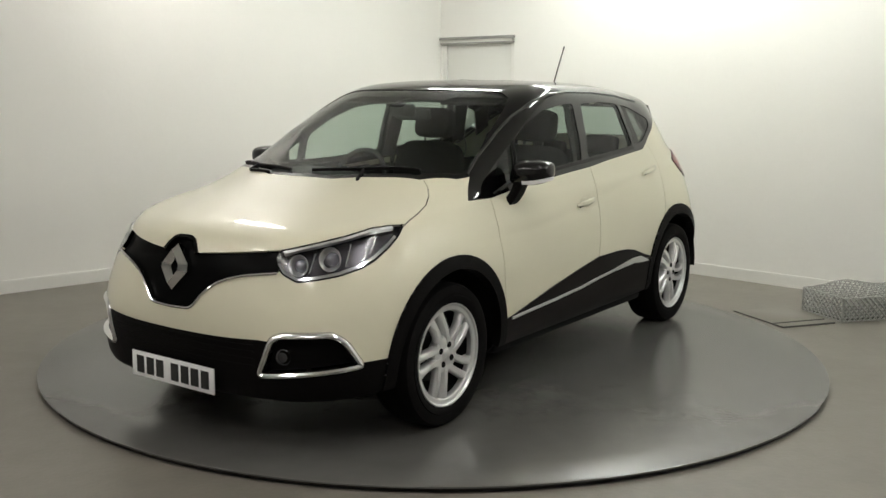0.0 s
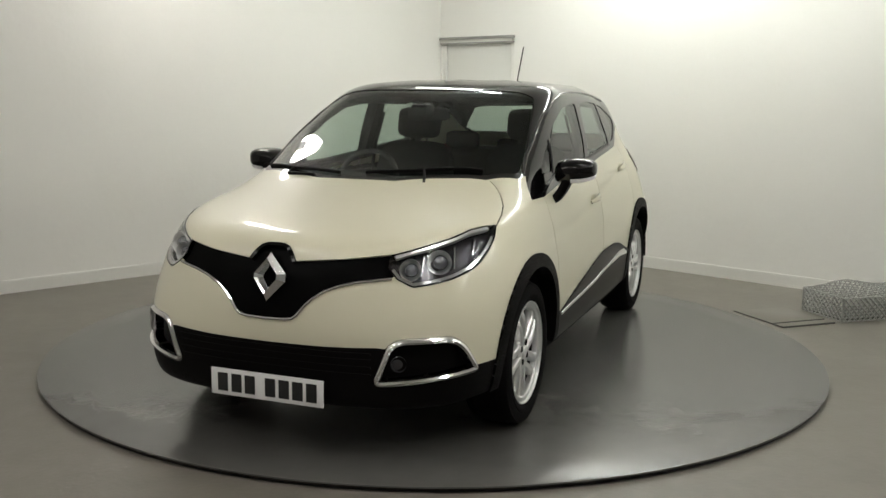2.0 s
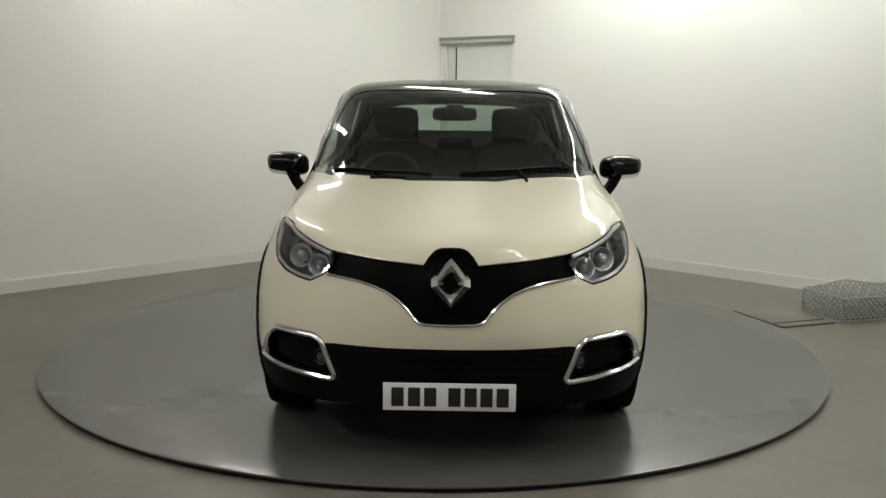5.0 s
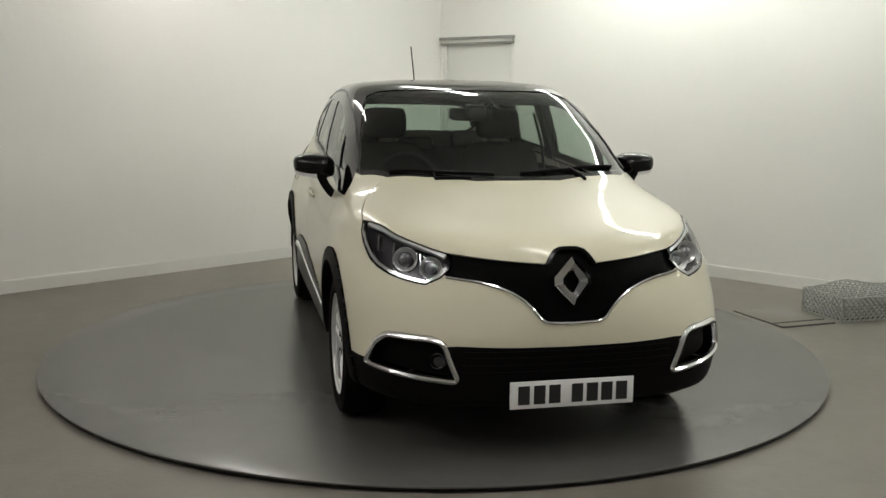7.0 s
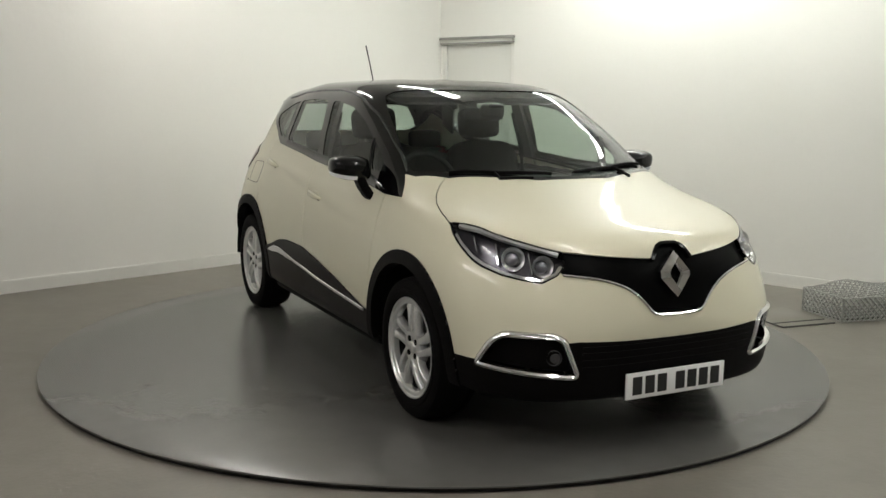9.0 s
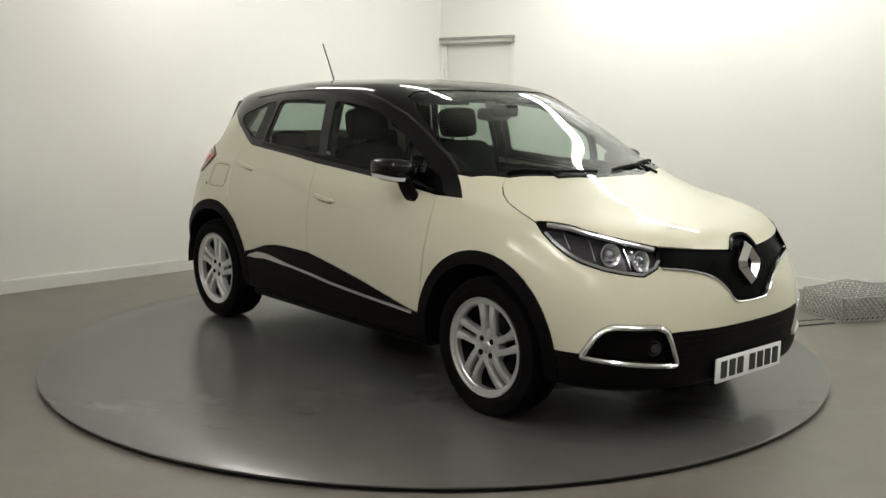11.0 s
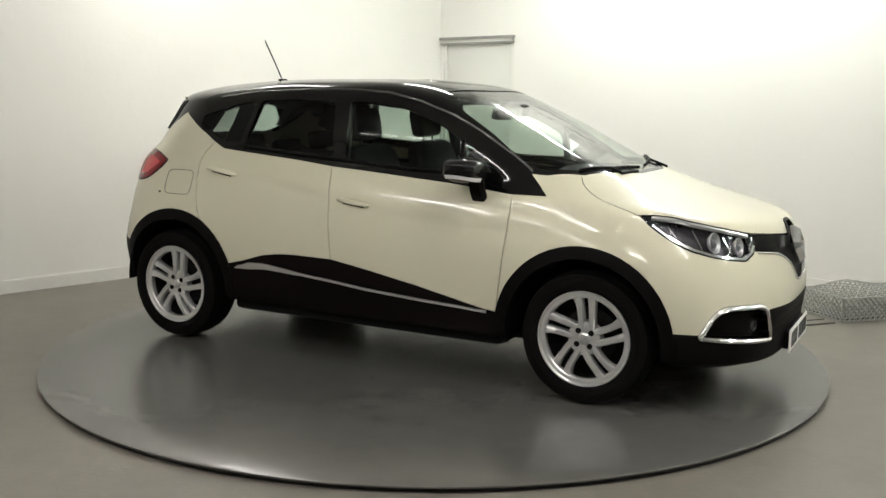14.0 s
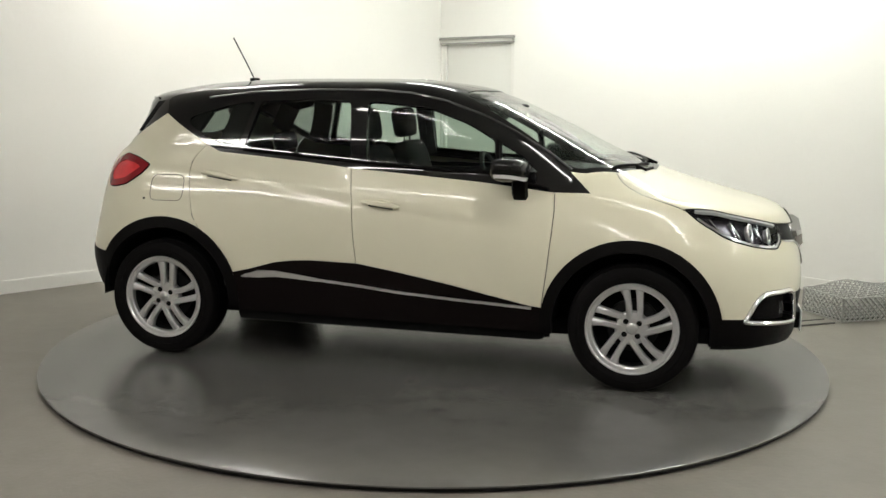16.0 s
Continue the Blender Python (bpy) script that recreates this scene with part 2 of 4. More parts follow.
# ---- the car's outer form: nested plan contours from sill to roof ----
def pchip(xs, ys, x):
    """Monotone cubic through the points (xs rising)."""
    xs, ys, x = np.asarray(xs, float), np.asarray(ys, float), np.clip(x, xs[0], xs[-1])
    h, d = np.diff(xs), np.diff(ys) / np.diff(xs)
    m = np.zeros(len(xs))
    m[0], m[-1] = d[0], d[-1]
    for i in range(1, len(xs) - 1):
        if d[i - 1] * d[i] > 0:
            w1, w2 = 2 * h[i] + h[i - 1], h[i] + 2 * h[i - 1]
            m[i] = (w1 + w2) / (w1 / d[i - 1] + w2 / d[i])
    k = np.clip(np.searchsorted(xs, x) - 1, 0, len(xs) - 2)
    t = (x - xs[k]) / h[k]
    return ((1 + 2 * t) * (1 - t) ** 2 * ys[k] + t * (1 - t) ** 2 * h[k] * m[k]
            + t * t * (3 - 2 * t) * ys[k + 1] + t * t * (t - 1) * h[k] * m[k + 1])


def even(curve, n):
    s = np.concatenate([[0], np.cumsum(np.linalg.norm(np.diff(curve, axis=0), axis=1))])
    return np.stack([np.interp(np.linspace(0, s[-1], n), s, curve[:, i]) for i in range(curve.shape[1])], -1)


def contour(front, join, n_front, width, rear, cut, n_rear, heights, taper=0.0, flare=0.0):
    """One contour of the left half: a front arc from (front, 0) to the side at x = join, the side to x = cut, a rear arc to
    (rear, 0). heights: (x, z) pairs. taper narrows it towards the back, flare widens it over the wheels."""
    a = np.linspace(0, np.pi / 2, 500)

    def half(x):
        back = np.clip(0.3 - x, 0, 3)
        bulge = np.exp(-((x - 1.3) / 0.38) ** 2) + 0.8 * np.exp(-((x + 1.3) / 0.40) ** 2)
        return width - taper * back ** 2 + flare * bulge
    xf = join + (front - join) * np.cos(a) ** (2 / n_front)
    f = np.stack([xf, half(join) * np.sin(a) ** (2 / n_front)], -1)
    xs = np.linspace(join, cut, 200)
    s = np.stack([xs, half(xs)], -1)
    b = a[::-1]
    r = np.stack([cut + (rear - cut) * np.cos(b) ** (2 / n_rear), half(cut) * np.sin(b) ** (2 / n_rear)], -1)
    p = np.concatenate([even(f, 52)[:-1], even(s, 64)[:-1], even(r, 30)])
    hx, hz = zip(*sorted(heights))
    return np.concatenate([p, pchip(hx, hz, p[:, 0])[:, None]], 1)


def car_form():
    """Grid of points (rows from sill to roof, columns from nose to tail) of the left half."""
    rows = [
        contour(2.06, 1.30, 3.2, 0.790, -1.84, -1.30, 3.0, [(-1.84, .27), (-1.2, .24), (0, .22), (1.2, .22), (2.06, .195)]),
        contour(2.118, 1.30, 3.2, 0.835, -1.91, -1.30, 3.0, [(-1.91, .35), (-1.2, .31), (0, .29), (1.2, .28), (2.118, .255)]),
        contour(2.130, 1.30, 3.2, 0.848, -1.95, -1.30, 3.0, [(-1.95, .47), (-1.2, .43), (0, .42), (1.2, .40), (2.13, .37)], flare=0.012),
        contour(2.150, 1.30, 2.8, 0.852, -1.95, -1.30, 3.0, [(-1.95, .60), (-1.2, .56), (0, .56), (1.2, .54), (2.15, .53)], flare=0.022),
        contour(2.135, 1.25, 2.6, 0.850, -1.92, -1.30, 2.8, [(-1.92, .78), (-1.2, .72), (0, .70), (1.2, .69), (2.135, .66)], taper=0.004, flare=0.022),
        contour(2.095, 1.20, 2.5, 0.835, -1.89, -1.30, 2.8, [(-1.89, .93), (-1.2, .87), (0, .83), (1.2, .81), (2.095, .79)], taper=0.010, flare=0.010),
        contour(2.045, 1.15, 2.3, 0.803, -1.86, -1.30, 2.7, [(-1.86, 1.06), (-1.2, 1.01), (0, .95), (1.2, .925), (1.55, .922), (2.045, .870)], taper=0.015),
        contour(1.72, 0.95, 2.3, 0.775, -1.83, -1.25, 2.7, [(-1.83, 1.12), (-1.2, 1.07), (0, 1.015), (1.0, .99), (1.3, .985), (1.72, .962)], taper=0.017),
        contour(1.31, 0.75, 2.9, 0.742, -1.775, -1.20, 2.7, [(-1.775, 1.17), (-1.2, 1.16), (0, 1.09), (.75, 1.055), (1.0, 1.06), (1.31, 1.085)], taper=0.018),
        contour(0.82, 0.30, 4.0, 0.705, -1.705, -1.10, 2.6, [(-1.705, 1.31), (-1.2, 1.29), (0, 1.27), (.5, 1.265), (.82, 1.318)], taper=0.022),
        contour(0.39, -0.05, 3.8, 0.612, -1.65, -0.95, 3.0, [(-1.65, 1.43), (-1.2, 1.455), (-.5, 1.500), (0, 1.502), (.39, 1.498)], taper=0.026),
        contour(0.15, -0.30, 3.2, 0.400, -1.60, -0.95, 3.0, [(-1.60, 1.465), (-1.2, 1.515), (-.6, 1.546), (0, 1.549), (.15, 1.541)], taper=0.02),
    ]
    n = len(rows[0])
    x = np.linspace(0.0, -1.45, n)
    rows.append(np.stack([x, 0 * x, pchip([-1.45, -1.1, -.6, 0], [1.495, 1.535, 1.556, 1.559], x)], -1))
    g = np.array(rows)
    ghost0 = 2 * g[0] - g[1]
    ghost1 = g[-2] * np.array([1, -1, 1])
    e = np.concatenate([ghost0[None], g, ghost1[None]])
    out = []
    for j in range(1, len(e) - 2):
        p0, p1, p2, p3 = e[j - 1], e[j], e[j + 1], e[j + 2]
        d = [np.maximum(np.linalg.norm(b - a, axis=1, keepdims=True), 1e-4) ** 0.5 for a, b in ((p0, p1), (p1, p2), (p2, p3))]
        m1 = (p1 - p0) / d[0] - (p2 - p0) / (d[0] + d[1]) + (p2 - p1) / d[1]
        m2 = (p2 - p1) / d[1] - (p3 - p1) / (d[1] + d[2]) + (p3 - p2) / d[2]
        m1, m2 = m1 * d[1], m2 * d[1]
        for t in np.arange(8) / 8:
            out.append((1 + 2 * t) * (1 - t) ** 2 * p1 + t * (1 - t) ** 2 * m1 + t * t * (3 - 2 * t) * p2 + t * t * (t - 1) * m2)
    out.append(e[-2])
    g = np.array(out)
    g[:, 0, 1] = g[:, -1, 1] = 0
    # even out the bonnet
    for _ in range(14):
        soft = np.clip((g[..., 0] - 1.0) / 0.2, 0, 1) * np.clip((g[..., 2] - 0.885) / 0.04, 0, 1)
        mean = g[..., 2].copy()
        mean[1:-1] = (g[:-2, :, 2] + g[2:, :, 2]) / 2
        g[..., 2] += 0.5 * soft * (mean - g[..., 2])
    # crease of the bonnet, hollow of the doors
    x, y, z = g[..., 0], g[..., 1], g[..., 2]
    step = 1 / (1 + np.exp((y - (0.30 + 0.16 * (2.05 - x))) / 0.035))
    on = np.clip((x - 1.15) / 0.25, 0, 1) * np.clip((z - 0.84) / 0.06, 0, 1)
    g[..., 2] += 0.006 * step * on
    line = pchip([-1.5, -0.8, -0.43, 0, 0.64, 0.9], [1.055, 1.04, 0.99, 0.93, 0.865, 0.862], x)
    side = np.clip((y - 0.6) / 0.12, 0, 1) * np.clip((x + 1.6) / 0.3, 0, 1) * np.clip((1.2 - x) / 0.3, 0, 1)
    below = line - z
    g[..., 1] -= side * 0.006 * np.clip((below + 0.02) / 0.07, 0, 1) ** 2 * np.exp(-np.clip(below - 0.05, 0, 9) / 0.12)
    return g


# ---- the car's skin, cut into panels ----
from mathutils.bvhtree import BVHTree
from mathutils.kdtree import KDTree

X, Y, Z = Vector((1, 0, 0)), Vector((0, 1, 0)), Vector((0, 0, 1))
SLANT = Vector((-1, 1, 0)).normalized()
SIDE, FRONT, PLAN, QUARTER = (X, Z, -Y), (Y, Z, -X), (X, Y, -Z), (SLANT, Z, Vector((-1, -1, 0)).normalized())
G = car_form()
GR, GC, _ = G.shape
du, dv = np.gradient(G, axis=1), np.gradient(G, axis=0)
GN = np.cross(dv, du)
GN /= np.linalg.norm(GN, axis=2, keepdims=True) + 1e-12
if GN[GR // 3, GC // 2, 1] < 0:
    GN = -GN
GN[:, 0, 1] = GN[:, -1, 1] = 0
GN[-1, :] = (0, 0, 1)
GN /= np.linalg.norm(GN, axis=2, keepdims=True) + 1e-12
kd = KDTree(GR * GC)
for i, p in enumerate(G.reshape(-1, 3)):
    kd.insert(p, i)
kd.balance()
FLAT_N = GN.reshape(-1, 3)


def skin_normal(p):
    s = np.zeros(3)
    for co, i, d in kd.find_n(p, 4):
        s += FLAT_N[i] / (d + 1e-4)
    if p[1] < 1e-4:
        s[1] = 0
    return s / (np.linalg.norm(s) + 1e-12)


SKIN = bmesh.new()
REG = SKIN.faces.layers.int.new("region")
grid = [[SKIN.verts.new(G[i, j]) for j in range(GC)] for i in range(GR)]
for i in range(GR - 1):
    for j in range(GC - 1):
        SKIN.faces.new((grid[i][j], grid[i][j + 1], grid[i + 1][j + 1], grid[i + 1][j]))
bmesh.ops.remove_doubles(SKIN, verts=SKIN.verts, dist=1e-5)
BVH = BVHTree.FromBMesh(SKIN)
NAMES = ["rest"]


def inside(poly, u, v):
    hit = False
    for (a, b), (c, d) in zip(poly, poly[1:] + poly[:1]):
        if (b > v) != (d > v) and u < (c - a) * (v - b) / (d - b) + a:
            hit = not hit
    return hit


def mark(name, poly, view, test=None):
    """Cuts the skin along an outline in a view and names what lies inside, where nothing is named yet."""
    if name not in NAMES:
        NAMES.append(name)
    k = NAMES.index(name)
    U, V, _ = view
    us, vs = [p[0] for p in poly], [p[1] for p in poly]
    lo_u, hi_u, lo_v, hi_v = min(us) - 0.06, max(us) + 0.06, min(vs) - 0.06, max(vs) + 0.06
    cand = {}
    for f in SKIN.faces:
        if f[REG] == 0:
            c = f.calc_center_median()
            if lo_u < c.dot(U) < hi_u and lo_v < c.dot(V) < hi_v and (test is None or test(c)):
                cand[f] = c
    for (a, b), (c, d) in zip(poly, poly[1:] + poly[:1]):
        length = math.hypot(c - a, d - b)
        if length < 1e-6:
            continue
        eu, ev = (c - a) / length, (d - b) / length
        near = []
        for f, m in cand.items():
            pu, pv = m.dot(U) - a, m.dot(V) - b
            s = pu * eu + pv * ev
            if -0.05 < s < length + 0.05 and abs(pv * eu - pu * ev) < 0.05:
                near.append(f)
        geom = set(near)
        for f in near:
            geom.update(f.edges)
            geom.update(f.verts)
        r = bmesh.ops.bisect_plane(SKIN, geom=list(geom), dist=1e-6, plane_co=U * a + V * b, plane_no=U * -ev + V * eu)
        for g in r["geom"]:
            if isinstance(g, bmesh.types.BMFace):
                cand[g] = g.calc_center_median()
        for f in near:
            if f.is_valid:
                cand[f] = f.calc_center_median()
    for f, m in cand.items():
        if f.is_valid and f[REG] == 0 and inside(poly, m.dot(U), m.dot(V)):
            f[REG] = k


def strip(points, half=0.0028):
    """Thin outlines along a line, one a stretch."""
    out = []
    for (a, b), (c, d) in zip(points, points[1:]):
        n = math.hypot(c - a, d - b)
        u, v = (c - a) / n * half, (d - b) / n * half
        out.append([(a - u - v, b - v + u), (c + u - v, d + v + u), (c + u + v, d + v - u), (a - u + v, b - v - u)])
    return out


def panel(region, name, mat, parent, sides="both", proud=0.0, depth=0.012, label="", skirt=True):
    """Makes the named stretch of the skin a mesh: 'both' one mesh across the middle, 'pair' one on each side."""
    k = NAMES.index(region)
    faces = [f for f in SKIN.faces if f[REG] == k]
    index, vs, ns, fs = {}, [], [], []
    for f in faces:
        ring = []
        for v in f.verts:
            if v not in index:
                n = skin_normal(v.co)
                index[v] = len(vs)
                vs.append(np.array(v.co) + n * proud)
                ns.append(n)
            ring.append(index[v])
        fs.append(ring)
    if skirt:
        inner = set(faces)
        for f in faces:
            for e in f.edges:
                if sum(g in inner for g in e.link_faces) == 1:
                    a, b = e.verts
                    if a.co.y < 1e-4 and b.co.y < 1e-4:
                        continue
                    ia, ib = index[a], index[b]
                    va, vb, na, nb = vs[ia], vs[ib], ns[ia], ns[ib]
                    out = np.cross(vb - va, na)
                    out = out / (np.linalg.norm(out) + 1e-12)
                    mid = np.array(f.calc_center_median())
                    if out @ (mid - va) > 0:
                        out = -out
                    i = len(vs)
                    vs += [va, vb, vb - nb * depth, va - na * depth]
                    ns += [out] * 4
                    fs.append([i, i + 1, i + 2, i + 3])
    vs, ns = np.array(vs), np.array(ns)
    flip = np.array([1, -1, 1])
    back = [r[::-1] for r in fs]
    if sides == "both":
        n = len(vs)
        return obj(name, np.concatenate([vs, vs * flip]), fs + [[i + n for i in r] for r in back], mat, parent, label,
                   normals=np.concatenate([ns, ns * flip]))
    return [obj(name, vs, fs, mat, parent, label, normals=ns), obj(name, vs * flip, back, mat, parent, label, normals=ns * flip)]


def on_skin(points, view, closed=False, step=0.02):
    """Points and outward directions on the skin under an outline given in a view."""
    U, V, D = view
    dense = []
    ring = points + points[:1] if closed else points
    for (a, b), (c, d) in zip(ring, ring[1:]):
        n = max(1, int(math.hypot(c - a, d - b) / step))
        dense += [(a + (c - a) * i / n, b + (d - b) * i / n) for i in range(n)]
    if not closed:
        dense.append(points[-1])
    ps, ns = [], []
    for u, v in dense:
        hit = BVH.ray_cast(U * u + V * v - D * 4, D)
        if hit[0] is not None:
            ps.append(hit[0])
            ns.append(Vector(skin_normal(hit[0])))
    return ps, ns


def mirrored(bm):
    out = bm.copy()
    for v in out.verts:
        v.co.y = -v.co.y
    bmesh.ops.reverse_faces(out, faces=out.faces)
    return out


def pair(name, bm, mat, parents, label=""):
    """A part on the left and its mirror image on the right."""
    if not isinstance(parents, (list, tuple)):
        parents = (parents, parents)
    other = mirrored(bm)
    return [part(name, bm, mat, parents[0], label), part(name, other, mat, parents[1], label)]


def rounded(poly, r=0.02, k=4):
    """An outline with its corners rounded."""
    out = []
    n = len(poly)
    for i in range(n):
        p, a, b = (Vector(q) for q in (poly[i], poly[i - 1], poly[(i + 1) % n]))
        ra, rb = min(r, (a - p).length * 0.45), min(r, (b - p).length * 0.45)
        s, e = p + (a - p).normalized() * ra, p + (b - p).normalized() * rb
        for j in range(k + 1):
            t = j / k
            q = s * (1 - t) ** 2 + p * 2 * t * (1 - t) + e * t * t
            out.append((q.x, q.y))
    return out


def shrunk(poly, d):
    """An outline moved inwards by d."""
    n = len(poly)
    area = sum(a[0] * b[1] - b[0] * a[1] for a, b in zip(poly, poly[1:] + poly[:1]))
    s = 1 if area > 0 else -1
    out = []
    for i in range(n):
        p, a, b = (np.array(q) for q in (poly[i], poly[i - 1], poly[(i + 1) % n]))
        e1, e2 = (p - a) / (np.linalg.norm(p - a) + 1e-9), (b - p) / (np.linalg.norm(b - p) + 1e-9)
        n1, n2 = np.array([-e1[1], e1[0]]) * s, np.array([-e2[1], e2[0]]) * s
        m = n1 + n2
        m = m / max(0.35, 1 + n1 @ n2)
        q = p + m * d
        out.append((float(q[0]), float(q[1])))
    return out


# outlines on the left side, seen from the side (x, z), the front (y, z), above (x, y) or the front quarter
def arc(cx, cz, r, a0=-12, a1=192, k=30):
    return [(cx + r * math.cos(radians(a0 + (a1 - a0) * i / k)), cz + r * math.sin(radians(a0 + (a1 - a0) * i / k))) for i in range(k + 1)]


ARCH_F, ARCH_R = (1.290, 0.325), (-1.270, 0.338)
R_OPEN, R_TRIM = 0.388, 0.448
WINDSCREEN = [(1.338, -.05), (1.334, .2), (1.25, .42), (1.175, .555), (1.03, .662), (.985, .680), (.88, .678), (.75, .650), (.5, .600), (.40, .565), (.375, .50), (.395, .25), (.40, -.05)]
COWL = [(1.368, -.05), (1.364, .2), (1.28, .42), (1.195, .585), (1.04, .684), (.96, .704), (.2, .71), (.2, -.05)]
REAR_GLASS = [(-.05, 1.20), (.50, 1.20), (.56, 1.24), (.47, 1.385), (.42, 1.40), (-.05, 1.41)]
GLASS_FRONT = [(-.125, 1.12), (.30, 1.092), (.578, 1.088), (.566, 1.245), (.42, 1.325), (.21, 1.398), (-.035, 1.425), (-.135, 1.428)]
GLASS_CORNER = [(.612, 1.09), (.603, 1.228), (.72, 1.160), (.80, 1.085)]
GLASS_REAR = [(-.205, 1.128), (-.235, 1.428), (-.50, 1.436), (-.765, 1.425), (-.842, 1.175)]
GLASS_QUARTER = [(-.875, 1.18), (-.80, 1.422), (-.95, 1.402), (-1.20, 1.330), (-1.19, 1.285), (-1.02, 1.195)]
BELT = [(1.071, .989), (.885, .988), (.54, 1.024), (.044, 1.061), (-.2, 1.077), (-.45, 1.103), (-.908, 1.139), (-.989, 1.146), (-1.071, 1.184), (-1.365, 1.349), (-1.60, 1.215)]
UPPER = BELT + [(-2.3, 1.19), (-2.3, 1.8), (.8, 1.8), (.93, 1.12), (.965, 1.085)]
CANTRAIL = [(.96, 1.11), (.60, 1.30), (.30, 1.435), (.10, 1.468), (-.3, 1.476), (-.8, 1.462), (-1.15, 1.425), (-1.42, 1.37), (-2.3, 1.40), (-2.3, 1.9), (.96, 1.9)]
HEADLIGHT = [(-1.085, .795), (-1.062, .752), (-1.004, .720), (-.925, .728), (-.834, .742), (-.739, .768), (-.686, .792), (-.619, .840), (-.578, .878), (-.545, .927), (-.62, .928), (-.696, .921), (-.788, .899), (-.992, .857), (-1.066, .842)]
GRILLE = [(-.05, .861), (.032, .861), (.057, .853), (.097, .810), (.30, .827), (.50, .848), (.52, .80), (.49, .757), (.36, .742), (.245, .704), (.168, .645), (.138, .606), (.10, .588), (-.05, .584)]
FOG = [(-1.180, .330), (-1.122, .505), (-1.075, .532), (-.860, .534), (-.800, .495), (-.733, .392), (-.745, .372)]
SILL_TOP = [(-.86, .497), (-.75, .523), (-.604, .566), (-.50, .581), (-.398, .587), (-.136, .584), (.079, .551), (.385, .497), (.683, .436), (.785, .416), (.90, .405)]
TAIL = [(-1.405, 1.062), (-1.50, 1.100), (-1.594, 1.118), (-1.675, 1.085), (-1.72, 1.0), (-1.68, .935), (-1.627, .937), (-1.541, .955), (-1.45, 1.015)]
FUEL = rounded([(-1.375, .872), (-1.175, .872), (-1.175, 1.012), (-1.375, 1.012)], 0.04)
SEAM_FRONT = [(.893, .985), (.897, .90), (.890, .79), (.872, .60), (.850, .42)]
SEAM_MIDDLE = [(-.200, 1.075), (-.178, .90), (-.160, .727), (-.140, .584)]
SEAM_REAR = [(-1.068, 1.180), (-1.115, 1.135), (-1.145, 1.09), (-1.151, 1.05), (-1.142, .98), (-1.130, .92), (-1.115, .85), (-1.097, .79), (-1.05, .72)]
SEAM_BONNET = [(1.185, .602), (1.205, .640), (1.25, .678), (1.32, .712), (1.42, .738), (1.53, .752)]

left = lambda c: c.y > 0.35
high = lambda c: c.z > 1.03
mark("open", [(-2.3, .36), (-.9, .345), (-.86, .288), (.9, .282), (1.6, .27), (2.3, .235), (2.3, -.1), (-2.3, -.1)], SIDE)
for cx, cz in (ARCH_F, ARCH_R):
    mark("open", arc(cx, cz, R_OPEN) + [(cx - .37, 0.0), (cx + .37, 0.0)], SIDE, lambda c: c.y > 0.45)
mark("arch_front", arc(*ARCH_F, R_TRIM, -6, 188) + [(ARCH_F[0] - .44, .1), (ARCH_F[0] + .44, .1)], SIDE, lambda c: c.y > 0.5)
mark("arch_rear", arc(*ARCH_R, R_TRIM, -6, 188) + [(ARCH_R[0] - .44, .1), (ARCH_R[0] + .44, .1)], SIDE, lambda c: c.y > 0.5)
mark("windscreen", WINDSCREEN, PLAN, high)
mark("rear_glass", REAR_GLASS, FRONT, lambda c: c.x < -1.3)
mark("glass_front", rounded(GLASS_FRONT, .025, 3), SIDE, left)
mark("glass_corner", rounded(GLASS_CORNER, .012, 3), SIDE, left)
mark("glass_rear", rounded(GLASS_REAR, .03, 3), SIDE, left)
mark("glass_quarter", rounded(GLASS_QUARTER, .03, 3), SIDE, left)
mark("roof", CANTRAIL, SIDE)
mark("surround", COWL, PLAN, high)
mark("surround", UPPER, SIDE)
mark("headlight", rounded(HEADLIGHT, .008, 2), QUARTER, lambda c: c.x > 1.3)
mark("grille", GRILLE, FRONT, lambda c: c.x > 1.5)
FOG_EDGE = rounded(FOG, .03, 3)
FOG_HOLE = rounded(shrunk(FOG, .024), .02, 3)
mark("fog_hole", FOG_HOLE, QUARTER, lambda c: c.x > 1.5)
mark("fog_frame", FOG_EDGE, QUARTER, lambda c: c.x > 1.5)
mark("tail_inner", rounded(shrunk(TAIL, .034), .015, 3), SIDE, left)
mark("tail_light", rounded(TAIL, .02, 3), SIDE, left)
for outline in strip(SEAM_BONNET, 0.0022):
    mark("gap", outline, PLAN, lambda c: c.z > 0.85)
for seam in (SEAM_FRONT, SEAM_MIDDLE, SEAM_REAR):
    for outline in strip(seam, 0.0022):
        mark("gap", outline, SIDE, left)
mark("lower_front", [(-.05, .487), (.25, .490), (.46, .496), (.52, .49), (.70, .40), (.80, .402), (.95, .408), (.95, -.1), (-.05, -.1)], FRONT, lambda c: c.x > 1.5)
mark("sill", SILL_TOP + [(.90, -.1), (-.86, -.1)], SIDE, left)
mark("lower_rear", [(-1.55, .56), (-2.3, .62), (-2.3, -.1), (-1.4, -.1)], SIDE)
mark("bonnet", [(.9, -.05), (.9, .60)] + SEAM_BONNET + [(1.62, .76), (2.3, .76), (2.3, -.05)], PLAN, lambda c: c.z > 0.80 and c.x > 0.9)
mark("tailgate", [(-.05, .4), (.60, .4), (.60, 1.3), (-.05, 1.3)], FRONT, lambda c: c.x < -1.5)
mark("bumper", [(1.66, -.1), (1.66, .95), (2.4, .95), (2.4, -.1)], SIDE)
